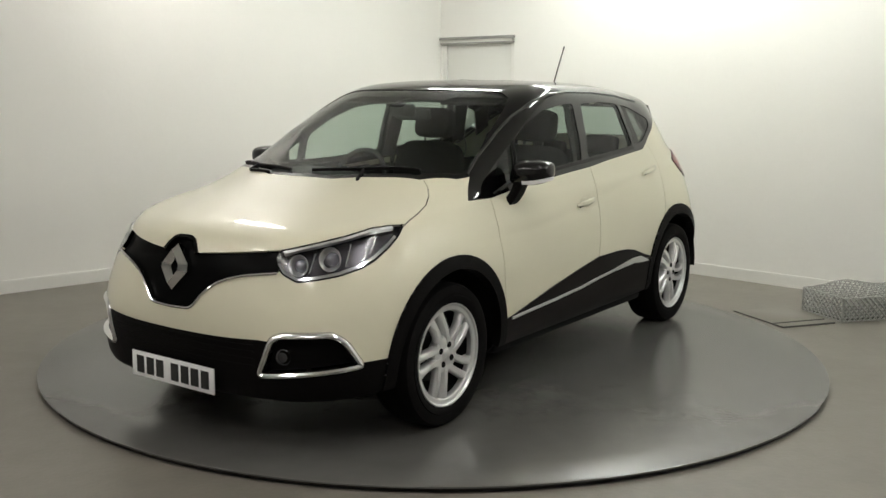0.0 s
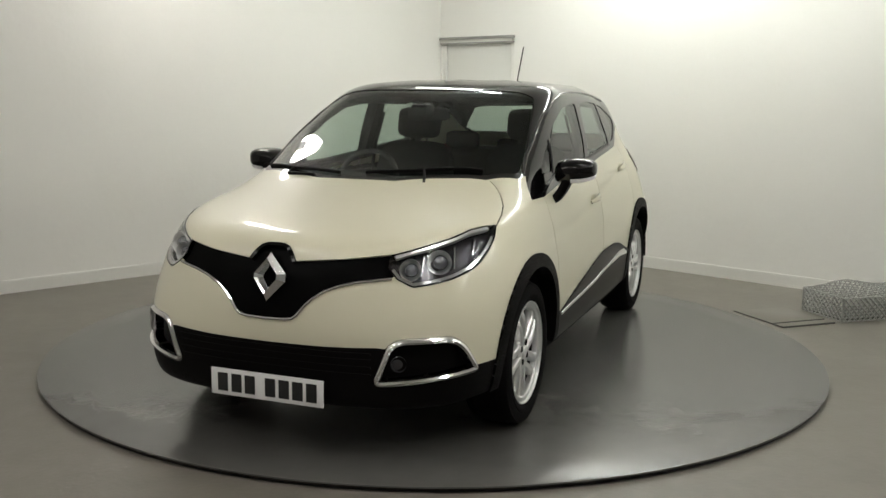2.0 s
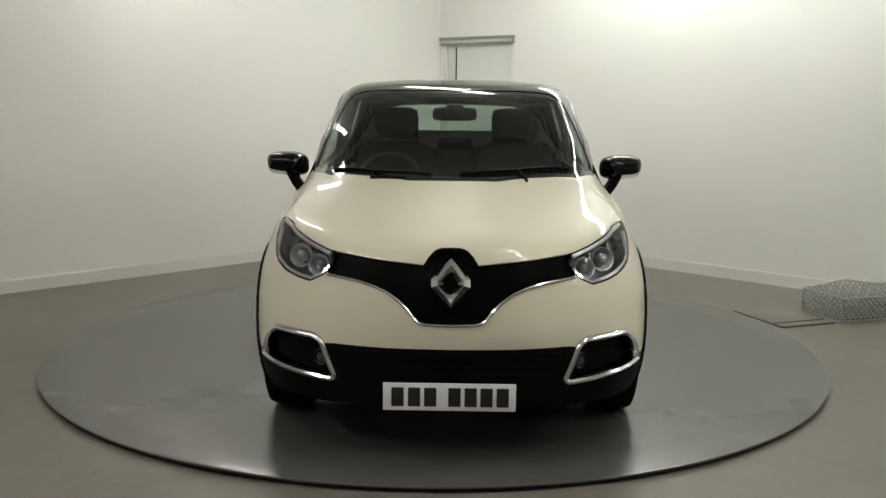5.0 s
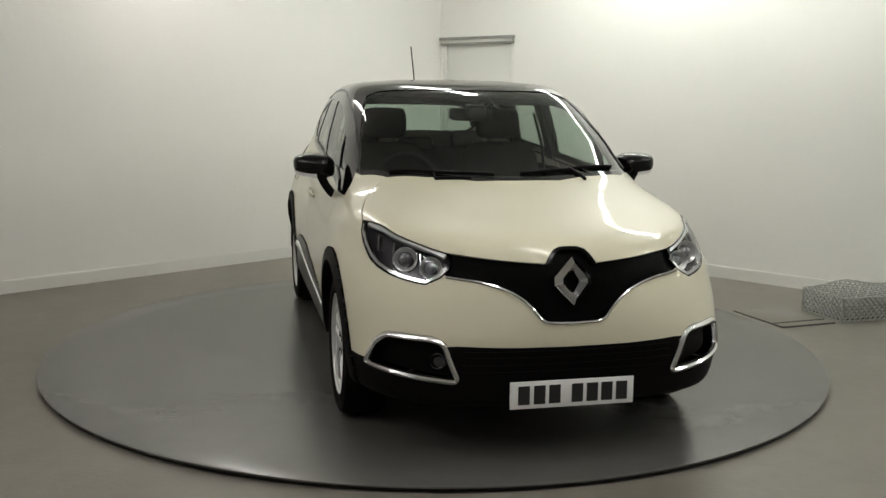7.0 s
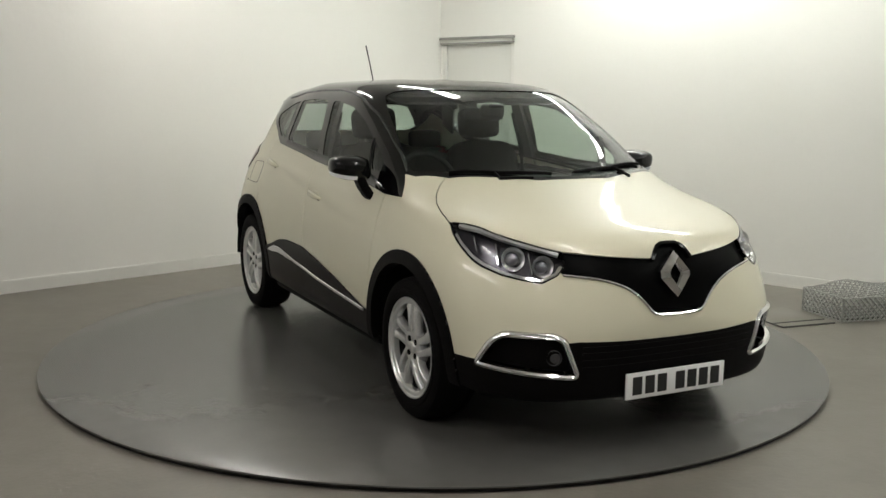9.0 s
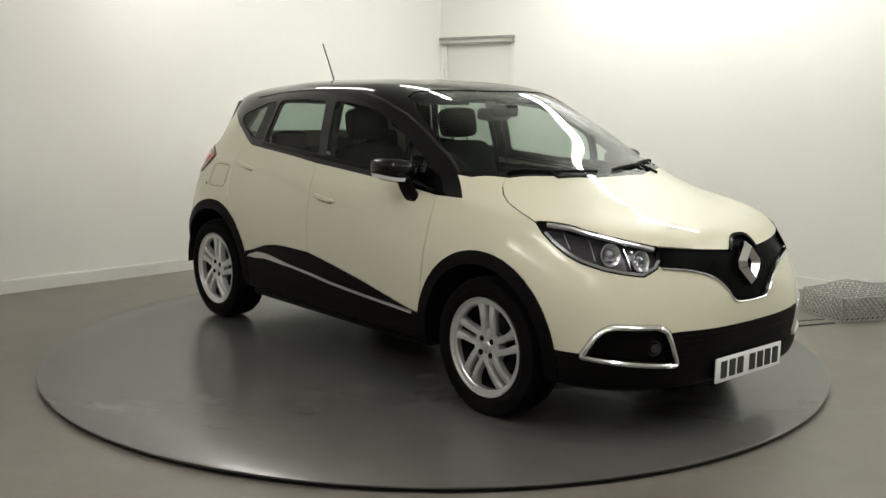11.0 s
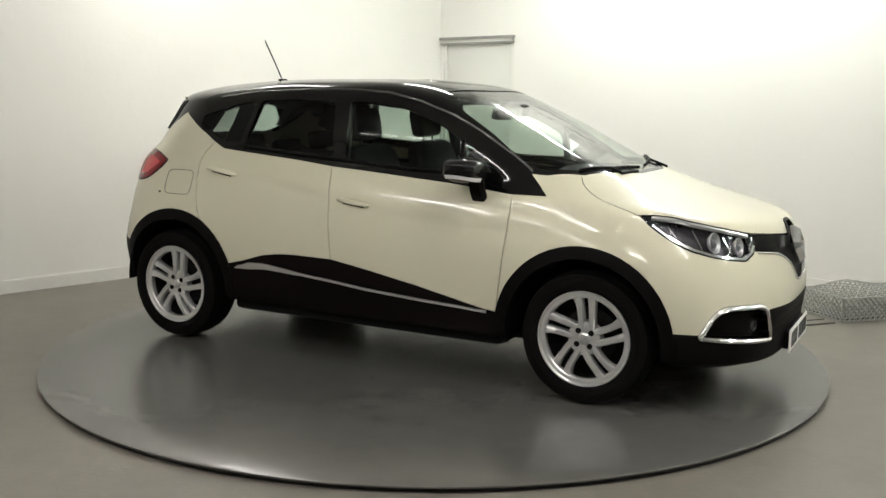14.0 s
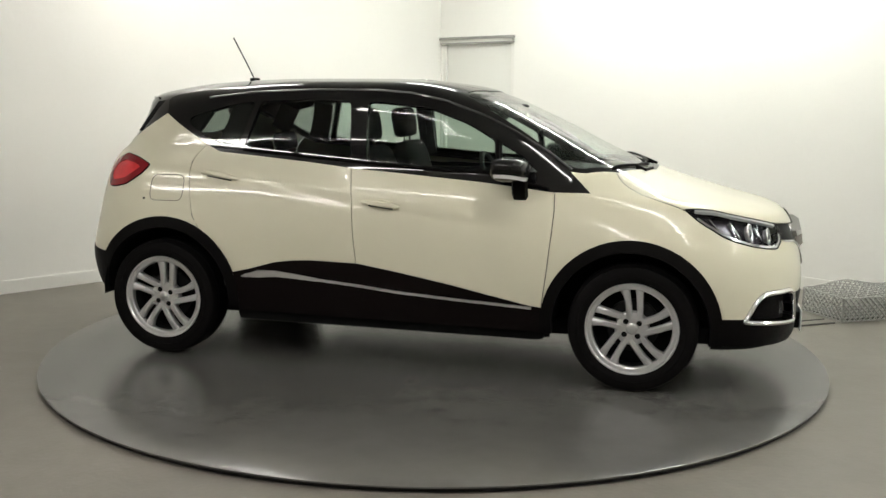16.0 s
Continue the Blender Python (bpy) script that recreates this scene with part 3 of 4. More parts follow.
mark("front_door", [(-.205, 1.2)] + SEAM_MIDDLE + [(-.13, .3), (.85, .3)] + SEAM_FRONT[::-1] + [(.893, 1.2)], SIDE, left)
mark("wing", [(.83, 0), (.83, 1.3), (1.66, 1.3), (1.66, 0)], SIDE)
mark("rear_door", [(-.2, 1.2)] + SEAM_MIDDLE + [(-.13, .3), (-.87, .3), (-.95, .60)] + SEAM_REAR[::-1] + [(-1.06, 1.25)], SIDE, left)
mark("quarter", [(-.3, -.1), (-.3, 1.5), (-2.4, 1.5), (-2.4, -.1)], SIDE)

car = tagged(empty("car"), "cream compact crossover car with gloss black roof, standing on the turntable", "car")
bonnet = panel("bonnet", "bonnet", PAINT, car, label="cream bonnet with raised centre")
bumper = panel("bumper", "front_bumper", PAINT, car, label="cream front bumper")
wings = panel("wing", "wing", PAINT, car, "pair")
front_doors = panel("front_door", "front_door", PAINT, car, "pair", label="closed cream front door")
rear_doors = panel("rear_door", "rear_door", PAINT, car, "pair", label="closed cream rear door")
quarters = panel("quarter", "rear_quarter", PAINT, car, "pair")
ps, ns = on_skin(FUEL, SIDE, True)
part("fuel_flap_seam", mirrored(bm_sweep(ps, tube(.0016, 6), ns, True)), DARK, quarters[1], "thin dark seam of the fuel flap")
ps, ns = on_skin([(-1.412, .880), (-1.402, .880)], SIDE)
part("tow_plug", mirrored(bm_sweep(ps, tube(.006, 8), ns)), DARK, quarters[1], "small dark spot")
tailgate = panel("tailgate", "tailgate", PAINT, car)
roof = panel("roof", "roof", BLACK_PAINT, car, label="gloss black roof", depth=0.02)
surround = panel("surround", "window_surround", BLACK_PAINT, car, label="gloss black pillars and window trim", depth=0.03)
lower = panel("lower_front", "lower_grille", BLACK_PLASTIC, car, proud=0.0, label="matt black lower bumper grille")
panel("lower_rear", "rear_bumper", BLACK_PLASTIC, car, proud=0.004)
sills = panel("sill", "sill_trim", TRIM_PLASTIC, car, "pair", proud=0.006, label="dark brown-black door sill trim")
panel("arch_front", "wheel_arch_trim", BLACK_PLASTIC, car, "pair", proud=0.010, depth=0.05, label="matt black wheel arch trim")
panel("arch_rear", "wheel_arch_trim", BLACK_PLASTIC, car, "pair", proud=0.010, depth=0.05, label="matt black wheel arch trim")
screen = panel("windscreen", "windscreen", GLASS, car, proud=-0.004, skirt=False, label="tinted windscreen")
tail_glass = panel("rear_glass", "rear_window", PRIVACY, tailgate, proud=-0.004, skirt=False)
panes = [screen, tail_glass]
for region, pane, doors, mat in (("glass_front", "door_window", front_doors, SIDE_GLASS), ("glass_corner", "corner_window", front_doors, GLASS),
                                 ("glass_rear", "door_window", rear_doors, PRIVACY), ("glass_quarter", "quarter_window", quarters, QUARTER_GLASS)):
    made = panel(region, pane, mat, None, "pair", proud=-0.004, skirt=False)
    for ob, door in zip(made, doors):
        ob.parent = door
    panes += made
tail_lights = panel("tail_light", "tail_light", RED, car, "pair", proud=0.006, depth=0.03, label="red tail light")
# brighter red middle puts the lamp's highlight band into the colour
for ob, light in zip(panel("tail_inner", "lens", RED_HIGHLIGHT, None, "pair", proud=0.003, label="red middle of the tail light with its highlight in the colour"), tail_lights):
    ob.parent = light
ps, ns = on_skin(rounded(TAIL, .02, 3), SIDE, True)
pair("tail_light_edge", bm_sweep(ps, tube(.006, 6), ns, True), GLOSS_PLASTIC, car, "dark edge of the tail light")

TAIL_VIEW = (Y, Z, X)
ps, ns = on_skin([(.002, 1.437), (.30, 1.436), (.48, 1.430)], TAIL_VIEW, step=0.03)
ps = [Vector((p.x, -p.y, p.z)) for p in ps[:0:-1]] + ps
part("roof_spoiler", bm_sweep(ps, [(-.014, -.06), (.014, -.06), (.008, .004), (.003, .008), (-.004, .004)], [Vector((-1, 0, .10))] * len(ps)),
     BLACK_PAINT, car, "gloss black roof spoiler lip")

fin = bmesh.new()
outline = [(-1.18, 1.450), (-1.33, 1.436), (-1.462, 1.414), (-1.585, 1.246), (-1.562, 1.240), (-1.45, 1.340), (-1.33, 1.40)]
inner_ring, outer_ring = ([fin.verts.new((x, y + .10 * (1.44 - z), z)) for x, z in outline] for y in (.510, .532))
fin.faces.new(inner_ring)
fin.faces.new(outer_ring[::-1])
for i in range(len(outline)):
    k = (i + 1) % len(outline)
    fin.faces.new((inner_ring[i], outer_ring[i], outer_ring[k], inner_ring[k]))
bmesh.ops.recalc_face_normals(fin, faces=fin.faces)
pair("spoiler_fin", fin, BLACK_PAINT, car, "gloss black fin beside the rear window")

# ---- front end ----
grille = panel("grille", "grille", GRILLE_BLACK, car, proud=-0.016, depth=0.03, label="gloss black grille band")
low = [(.40, .745), (.36, .739), (.30, .724), (.245, .702), (.20, .672), (.166, .640), (.138, .604), (.118, .590), (.09, .585), (.002, .582)]
low = [(.49, .755)] + low
ps, ns = on_skin(low, FRONT, step=0.012)
ps = ps + [Vector((p.x, -p.y, p.z)) for p in ps[-2::-1]]
ns = ns + [Vector((n.x, -n.y, n.z)) for n in ns[-2::-1]]
part("chrome_strip", bm_sweep(ps, [(-.006, -.01), (.006, -.01), (.005, .005), (0, .008), (-.005, .005)], ns), CHROME, grille, "thin chrome strip")

# lozenge badge on a black plinth
def lozenge(w, h, w2, h2, x0, x1, cz):
    bm = bmesh.new()
    def six(a, b, c):
        return [(a, c), (0, b), (-a, c), (-a, -c), (0, -b), (a, -c)]
    outer, mid, inner = six(w, h, .016), six((w + w2) / 2, (h + h2) / 2, .010), six(w2, h2, .003)
    rings = [[bm.verts.new((x, y, z + cz)) for y, z in r] for r, x in ((outer, x0), (mid, x1), (inner, x0), (inner, x0 - .02), (outer, x0 - .02))]
    for a, b in zip(rings, rings[1:] + rings[:1]):
        for i in range(6):
            bm.faces.new((a[i], a[(i + 1) % 6], b[(i + 1) % 6], b[i]))
    bmesh.ops.recalc_face_normals(bm, faces=bm.faces)
    return bm


badge = lozenge(.076, .097, .025, .045, 0, .028, 0)
bmesh.ops.transform(badge, matrix=pose(2.120, 0, .745, 0, -13, 0), verts=badge.verts)
part("badge", badge, BADGE, grille, "chrome lozenge badge", sharp=10)
ps, ns = on_skin([(.100, .806), (.080, .836), (.060, .856), (.036, .864), (.002, .865)], FRONT, step=0.01)
ps = ps + [Vector((p.x, -p.y, p.z)) for p in ps[-2::-1]]
ns = ns + [Vector((n.x, -n.y, n.z)) for n in ns[-2::-1]]
part("badge_plinth", bm_sweep(ps, [(-.010, -.03), (.010, -.03), (.008, .006), (-.008, .006)], ns), GLOSS_PLASTIC, grille)

# lower grille slats and number plate
for z0 in (.385, .415, .445, .470):
    ps, ns = on_skin([(.002, z0), (.44, z0)], FRONT)
    ps = [Vector((p.x, -p.y, p.z)) for p in ps[:0:-1]] + ps
    ns = [Vector((n.x, -n.y, n.z)) for n in ns[:0:-1]] + ns
    part("slat", bm_sweep([p - n * 0.003 for p, n in zip(ps, ns)], [(-.006, -.006), (.006, -.006), (.004, .006), (-.004, .006)], ns), BLACK_PLASTIC, lower)
plate = part("number_plate", bm_box(.008, .520, .111, 2.152, 0, .299, bevel=.003), PLATE_WHITE, car, "white number plate")
part("plate_mount", bm_box(.05, .48, .09, 2.124, 0, .299, bevel=.01), BLACK_PLASTIC, car)
for y in (.208, .145, .083, .020, -.075, -.138, -.203):
    part("bar", bm_box(.003, .048, .076, 2.1565, y, .299, bevel=.001, seg=1), PLATE_BLACK, plate)

# fog lamps
holes = panel("fog_hole", "fog_lamp_recess", BLACK_PLASTIC, car, "pair", proud=-0.05, depth=-0.05, label="black fog lamp recess")
ps, ns = on_skin(rounded(shrunk(FOG, .012), .03, 5), QUARTER, True, 0.015)
pair("chrome_frame", bm_sweep(ps, [(-.013, -.012), (.013, -.012), (.012, .004), (.004, .012), (-.004, .010), (-.011, .002)], ns, True), CHROME, holes, "chrome fog lamp surround")
under = panel("fog_frame", "fog_lamp_panel", BLACK_PLASTIC, car, "pair")
lamp = bm_lathe([(0.0, .006), (.016, .005), (.026, .001), (.030, .006), (.034, .004), (.034, -.03)], 24)
bmesh.ops.transform(lamp, matrix=pose(2.018, .522, .418, 0, 0, -60), verts=lamp.verts)
pair("fog_lamp", lamp, FOG_GLASS, holes, "small round fog lamp")

# headlights
shells = panel("headlight", "headlight", LAMP_DARK, car, "pair", proud=-0.055, depth=-0.055, label="clear headlight with dark housing and chrome edge")
covers = panel("headlight", "lens", LENS, None, "pair", proud=0.001, skirt=False)
for ob, s in zip(covers, shells):
    ob.parent = s
panes += covers
ps, ns = on_skin(rounded(shrunk(HEADLIGHT, .004), .012, 3), QUARTER, True, 0.02)
pair("rim", bm_sweep(ps, tube(.002, 6), ns, True), GLOSS_PLASTIC, shells)
ps, ns = on_skin([(-1.068, .790), (-1.050, .760), (-1.000, .734), (-.925, .741), (-.834, .756), (-.745, .782), (-.690, .808), (-.630, .850), (-.592, .886)], QUARTER)
pair("chrome_strip", bm_sweep([p - n * .006 for p, n in zip(ps, ns)], [(-.008, -.012), (.008, -.012), (.006, .004), (-.006, .004)], ns), CHROME, shells, "chrome lower edge")
ps, ns = on_skin([(-1.05, .833), (-.99, .849), (-.788, .889), (-.70, .911), (-.60, .920)], QUARTER)
pair("chrome_brow", bm_sweep([p - n * .002 for p, n in zip(ps, ns)], [(-.010, -.012), (.010, -.012), (.007, .002), (-.007, .002)], ns), SATIN, shells, "satin upper edge")


def lamp_bowl(u, z, r, back):
    """A chrome bowl with a glass eye, facing along the skin's lean towards the front."""
    ps, ns = on_skin([(u, z), (u + .001, z)], QUARTER)
    p, n = ps[0], (ns[0] * 0.4 + X * 0.8).normalized()
    turn = n.to_track_quat("Y", "Z").to_matrix().to_4x4()
    m = Matrix.Translation(p - ns[0] * back) @ turn
    ring = bm_lathe([(r, .006), (r * .98, .012), (r * .86, .008), (r * .70, -.012), (r * .62, -.014)], 28)
    bmesh.ops.transform(ring, matrix=m, verts=ring.verts)
    eye = bm_lathe([(0.0, .016), (r * .25, .014), (r * .45, .008), (r * .60, -.006), (r * .64, -.016)], 28)
    bmesh.ops.transform(eye, matrix=m, verts=eye.verts)
    return ring, eye


for u, z, r in ((-.862, .818, .050), (-.993, .795, .045)):
    ring, eye = lamp_bowl(u, z, r, 0.030)
    pair("reflector_ring", ring, SATIN, shells, "chrome lamp ring")
    pair("projector", eye, EYE_GLASS, shells, "dark glass projector")
for u0, z0, u1, z1 in ((-.955, .765, -.925, .845), (-.80, .79, -.775, .875), (-.69, .835, -.665, .895)):
    ps, ns = on_skin([(u0, z0), (u1, z1)], QUARTER)
    pair("divider", bm_sweep([p - n * .035 for p, n in zip(ps, ns)], [(-.005, -.02), (.005, -.02), (.002, .004), (-.002, .004)], ns), CHROME, shells)

# ---- sides ----
line = [(-.78, .487), (-.70, .500), (-.60, .500), (-.573, .497), (-.35, .482), (-.124, .464), (.079, .443), (.385, .424), (.60, .414), (.80, .404)]
ps, ns = on_skin(line, SIDE)
pair("bright_strip", bm_sweep([p + n * .006 for p, n in zip(ps, ns)], [(-.009, -.004), (.009, -.004), (.006, .006), (-.006, .006)], ns), SATIN, sills, "satin metal strip")
ps, ns = on_skin([(-.80, .480), (-.70, .497), (-.60, .503), (-.50, .496), (-.36, .483)], SIDE, step=0.02)
wedge, rings = bmesh.new(), []
for i, (p, n) in enumerate(zip(ps, ns)):
    t = i / (len(ps) - 1)
    h = .003 + .019 * min(t / .22, 1) * (1 - .62 * max(0, t - .22) / .78)
    up = (Z - n * n.z).normalized()
    rings.append([wedge.verts.new(p + up * (h * a) + n * b) for a, b in ((-1, .001), (-.85, .013), (.85, .013), (1, .001))])
for a, b in zip(rings, rings[1:]):
    for j in range(4):
        wedge.faces.new((a[j], a[(j + 1) % 4], b[(j + 1) % 4], b[j]))
wedge.faces.new(rings[0])
wedge.faces.new(rings[-1][::-1])
bmesh.ops.recalc_face_normals(wedge, faces=wedge.faces)
pair("strip_end", wedge, SATIN, sills, "wide tapered end of the satin strip")


def door_handle(x0, z0, x1, z1):
    ps, ns = on_skin([(x0, z0), (x1, z1)], SIDE, step=0.012)
    n = len(ps)
    bow = [p + k * (0.030 * math.sin(math.pi * (i + .5) / n) ** 0.55) for i, (p, k) in enumerate(zip(ps, ns))]
    grip = bm_sweep(bow, [(-.011, -.009), (.011, -.009), (.015, -.003), (.0145, .003), (.009, .008), (-.009, .008), (-.0145, .003), (-.015, -.003)], ns)
    for v in grip.verts:
        near = min(range(n), key=lambda k: (bow[k] - v.co).length)
        slim = 1 - 0.55 * abs(2 * near / (n - 1) - 1) ** 3
        v.co = bow[near] + (v.co - bow[near]) * slim
    mid = ps[n // 2]
    cup = bmesh.new()
    bmesh.ops.create_uvsphere(cup, u_segments=20, v_segments=10, radius=1)
    for v in cup.verts:
        v.co = Vector((v.co.x * .055, v.co.y * .004, v.co.z * .028)) + mid + ns[n // 2] * 0.001
    k = range(max(1, n // 6), n - max(1, n // 6))
    # dark line below the grip, drawn as the shadow it casts on the door
    shade_line = bm_sweep([ps[i] + ns[i] * .003 - Z * .015 for i in k], tube(.0045, 6), [ns[i] for i in k])
    return grip, cup, shade_line


for doors, ends in ((front_doors, (-.118, .908, .088, .886)), (rear_doors, (-1.075, 1.030, -.850, 1.000))):
    grip, cup, shade_line = door_handle(*ends)
    pair("handle_slot", shade_line, DARK, doors)
    pair("handle_cup", cup, PAINT, doors)
    pair("door_handle", grip, PAINT, doors, "cream pull handle")
ps, ns = on_skin([(.86, 1.0), (.54, 1.075), (.30, 1.080), (-.12, 1.108), (-.5, 1.135), (-.84, 1.160)], SIDE)
pair("belt_moulding", bm_sweep([p + n * .002 for p, n in zip(ps, ns)], [(-.011, -.006), (.011, -.006), (.009, .003), (0, .007), (-.009, .003)], ns), GLOSS_PLASTIC, front_doors, "gloss black belt moulding")
for pts in ([(.592, 1.08), (.582, 1.245)],):
    ps, ns = on_skin(pts, SIDE)
    pair("window_bar", bm_sweep(ps, [(-.010, -.01), (.010, -.01), (.009, .003), (-.009, .003)], ns), BLACK_PLASTIC, front_doors)


gutter = [(-1.10, 1.440), (-.8, 1.474), (-.45, 1.489), (-.1, 1.490), (.10, 1.477), (.29, 1.438), (.5, 1.365), (.664, 1.286), (.85, 1.180), (.965, 1.100)]
ps, ns = on_skin(gutter, SIDE)
pair("roof_gutter", bm_sweep(ps, [(-.008, -.004), (.008, -.004), (.006, .003), (0, .006), (-.006, .003)], ns), GUTTER, car, "gloss black roof gutter strip")


# ---- door mirrors ----
def mirror_parts():
    body = bmesh.new()
    bmesh.ops.create_uvsphere(body, u_segments=28, v_segments=18, radius=1)
    for v in body.verts:
        x, y, z = v.co
        sx = .110 if x > 0 else .075
        p = lambda a, k: math.copysign(abs(a) ** k, a)
        v.co = Vector((p(x, .75) * sx, p(y, .62) * .105, p(z, .62) * (.062 - .012 * max(0, y)))) + Vector((0, 0, .012 * y))
    bmesh.ops.transform(body, matrix=pose(.665, .875, 1.103, 0, 0, 10), verts=body.verts)
    seat_m, low_edge, outs = pose(.665, .875, 1.103, 0, 0, 10), [], []
    for a in range(-5, 116, 8):
        x, y, z = (math.cos(radians(-34)) * math.cos(radians(a)), math.cos(radians(-34)) * math.sin(radians(a)), math.sin(radians(-34)))
        q = Vector((math.copysign(abs(x) ** .75, x) * (.110 if x > 0 else .075), math.copysign(abs(y) ** .62, y) * .105, -abs(z) ** .62 * (.062 - .012 * max(0, y)) + .012 * y))
        low_edge.append(seat_m @ q)
        outs.append(Vector((x, y, -.35)))
    blink = bm_sweep(low_edge, [(-.011, -.006), (.011, -.006), (.009, .005), (-.009, .005)], outs)
    arm = bm_sweep([Vector((.72, .775, .955)), Vector((.72, .800, .975)), Vector((.722, .825, 1.010)), Vector((.725, .845, 1.050)), Vector((.73, .86, 1.085))],
                   [(-.036, -.02), (.036, -.02), (.042, 0), (.030, .022), (-.030, .022), (-.042, 0)], [Y] * 5)
    glass_face = bm_box(.006, .120, .062, .598, .868, 1.103, bevel=.002)
    return body, blink, arm, glass_face


body, blink, arm, face = mirror_parts()
mirrors = pair("door_mirror", body, MIRROR_BLACK, car, "gloss black door mirror")
pair("indicator", blink, PLATE_WHITE, mirrors, "pale indicator strip")
pair("arm", arm, BLACK_PLASTIC, mirrors)
pair("mirror_glass", face, CHROME, mirrors)


# ---- wheels ----
def wheel(m):
    w = empty("wheel")
    w.parent = car
    w.matrix_basis = m
    tyre = bm_lathe([(.215, -.085), (.245, -.100), (.290, -.106), (.312, -.098), (.3215, -.075), (.325, -.04), (.325, .04), (.3215, .075),
                     (.312, .098), (.290, .106), (.270, .105), (.268, .108), (.252, .106), (.235, .098), (.228, .090)], 72)
    part("tyre", tyre, RUBBER, w, "black road tyre")
    for k in (-.05, -.017, .017, .05):
        g = bm_lathe([(.3256, k - .004), (.318, k - .003), (.318, k + .003), (.3256, k + .004)], 48)
        part("tread_groove", g, DARK, w)
    rim = bm_lathe([(.228, .088), (.234, .094), (.232, .100), (.227, .099), (.221, .091), (.205, .089), (.199, .083), (.197, .060)], 72)
    rim_ob = part("rim", rim, ALLOY, w, "silver alloy rim")
    part("barrel", bm_lathe([(.2045, .062), (.203, .02), (.203, -.085), (.215, -.09)], 60), BARREL, w)
    disc = bm_lathe([(0, .0), (.13, .0), (.135, -.005), (.135, -.02), (0, -.02)], 40)
    part("brake_disc", disc, BARREL, w, "brake disc, its colour darkened as shade behind the spokes")
    # near-black sheet across the barrel, standing in for the wheel's shaded inside
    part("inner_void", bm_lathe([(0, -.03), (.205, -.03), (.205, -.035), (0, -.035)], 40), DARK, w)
    hub = bm_lathe([(0, .088), (.022, .088), (.026, .084), (.030, .080), (.070, .083), (.082, .079), (.087, .066), (.087, .04)], 40)
    part("hub", hub, ALLOY, rim_ob)
    part("hub_cap", bm_lathe([(0, .0895), (.020, .0890), (.025, .086), (.025, .08)], 28), SATIN, rim_ob)
    for i in range(4):
        a = radians(45 + 90 * i)
        b = bm_lathe([(0, .0850), (.013, .0850), (.0140, .084), (.0140, .078)], 14)
        bmesh.ops.transform(b, matrix=Matrix.Translation((.047 * math.cos(a), 0, .047 * math.sin(a))), verts=b.verts)
        # flat near-black disc in place of a hole, its shade in the colour
        part("bolt", b, DARK, rim_ob)
    for i in range(5):
        for s in (-1, 1):
            bm = bmesh.new()
            rings = []
            for k in range(13):
                t = k / 12
                r = .046 + .170 * t
                curl = max(0, (t - .5) / .5) ** 2
                off = s * (.0255 + .0085 * t) + .030 * t ** 1.5 - .006 + (.020 * curl if s > 0 else 0)
                half = .0155 + .002 * t + (.019 if s > 0 else .005) * curl
                h = .082 + .009 * math.sin(math.pi * t) - .002 * t
                low = h - .036
                rings.append([bm.verts.new(c) for c in ((off - half, low, r), (off - half, h - .007, r), (off - half * .66, h, r), (off + half * .66, h, r), (off + half, h - .007, r), (off + half, low, r))])
            for a, b in zip(rings, rings[1:]):
                for j in range(6):
                    bm.faces.new((a[j], a[(j + 1) % 6], b[(j + 1) % 6], b[j]))
            bm.faces.new(rings[0][::-1])
            bm.faces.new(rings[-1])
            bmesh.ops.recalc_face_normals(bm, faces=bm.faces)
            bmesh.ops.transform(bm, matrix=pose(0, 0, 0, 0, 72 * i, 0), verts=bm.verts)
            part("spoke", bm, ALLOY, rim_ob, sharp=50)
    return w


first_wheel = wheel(pose(1.303, .738, .325, 0, 17, 0))
for x, y, rz, spin in ((-1.303, .728, 0, 40), (1.303, -.738, 180, -5), (-1.303, -.728, 180, -12)):
    copy_thing(first_wheel, pose(x, y, .325, 0, 0, rz) @ pose(0, 0, 0, 0, spin, 0))

# ---- under and inside ----
offs = G - GN * 0.030
keep = (G[..., 2] < 1.045)
vs, fs = offs.reshape(-1, 3), []
for i in range(GR - 1):
    for j in range(GC - 1):
        q = [(i, j), (i, j + 1), (i + 1, j + 1), (i + 1, j)]
        c = np.mean([G[a] for a in q], axis=0)
        hole = c[1] > .4 and min(math.hypot(c[0] - a[0], c[2] - a[1]) for a in (ARCH_F, ARCH_R)) < .42
        lamps = c[0] > 1.5 and c[1] > .38 and .30 < c[2] < .95
        if all(keep[a] for a in q) and not hole and not lamps and c[0] < 2.02:
            fs.append([a * GC + b for a, b in q])
flip = np.array([1, -1, 1])
n = len(vs)
obj("inner_lining", np.concatenate([vs, vs * flip]), fs + [[a + n for a in r[::-1]] for r in fs], DARK, car, "dark inner lining")
for cx, cz in (ARCH_F, ARCH_R):
    bm = bmesh.new()
    for a, b in zip(arc(cx, cz, .40, -2, 182, 28), arc(cx, cz, .40, -2, 182, 28)[1:]):
        q = [bm.verts.new((p[0], y, p[1])) for p, y in ((a, .45), (b, .45), (b, .835), (a, .835))]
        bm.faces.new(q)
    ring = [bm.verts.new((p[0], .45, p[1])) for p in arc(cx, cz, .40, -2, 182, 28)]
    bm.faces.new(ring)
    bmesh.ops.remove_doubles(bm, verts=bm.verts, dist=1e-5)
    pair("wheel_well", bm, DARK, car)
part("underbody", bm_box(3.6, 1.10, .10, .05, 0, .25, bevel=.03), DARK, car)
part("underbody_side", bm_box(1.72, 1.60, .10, 0, 0, .27, bevel=.03), DARK, car)
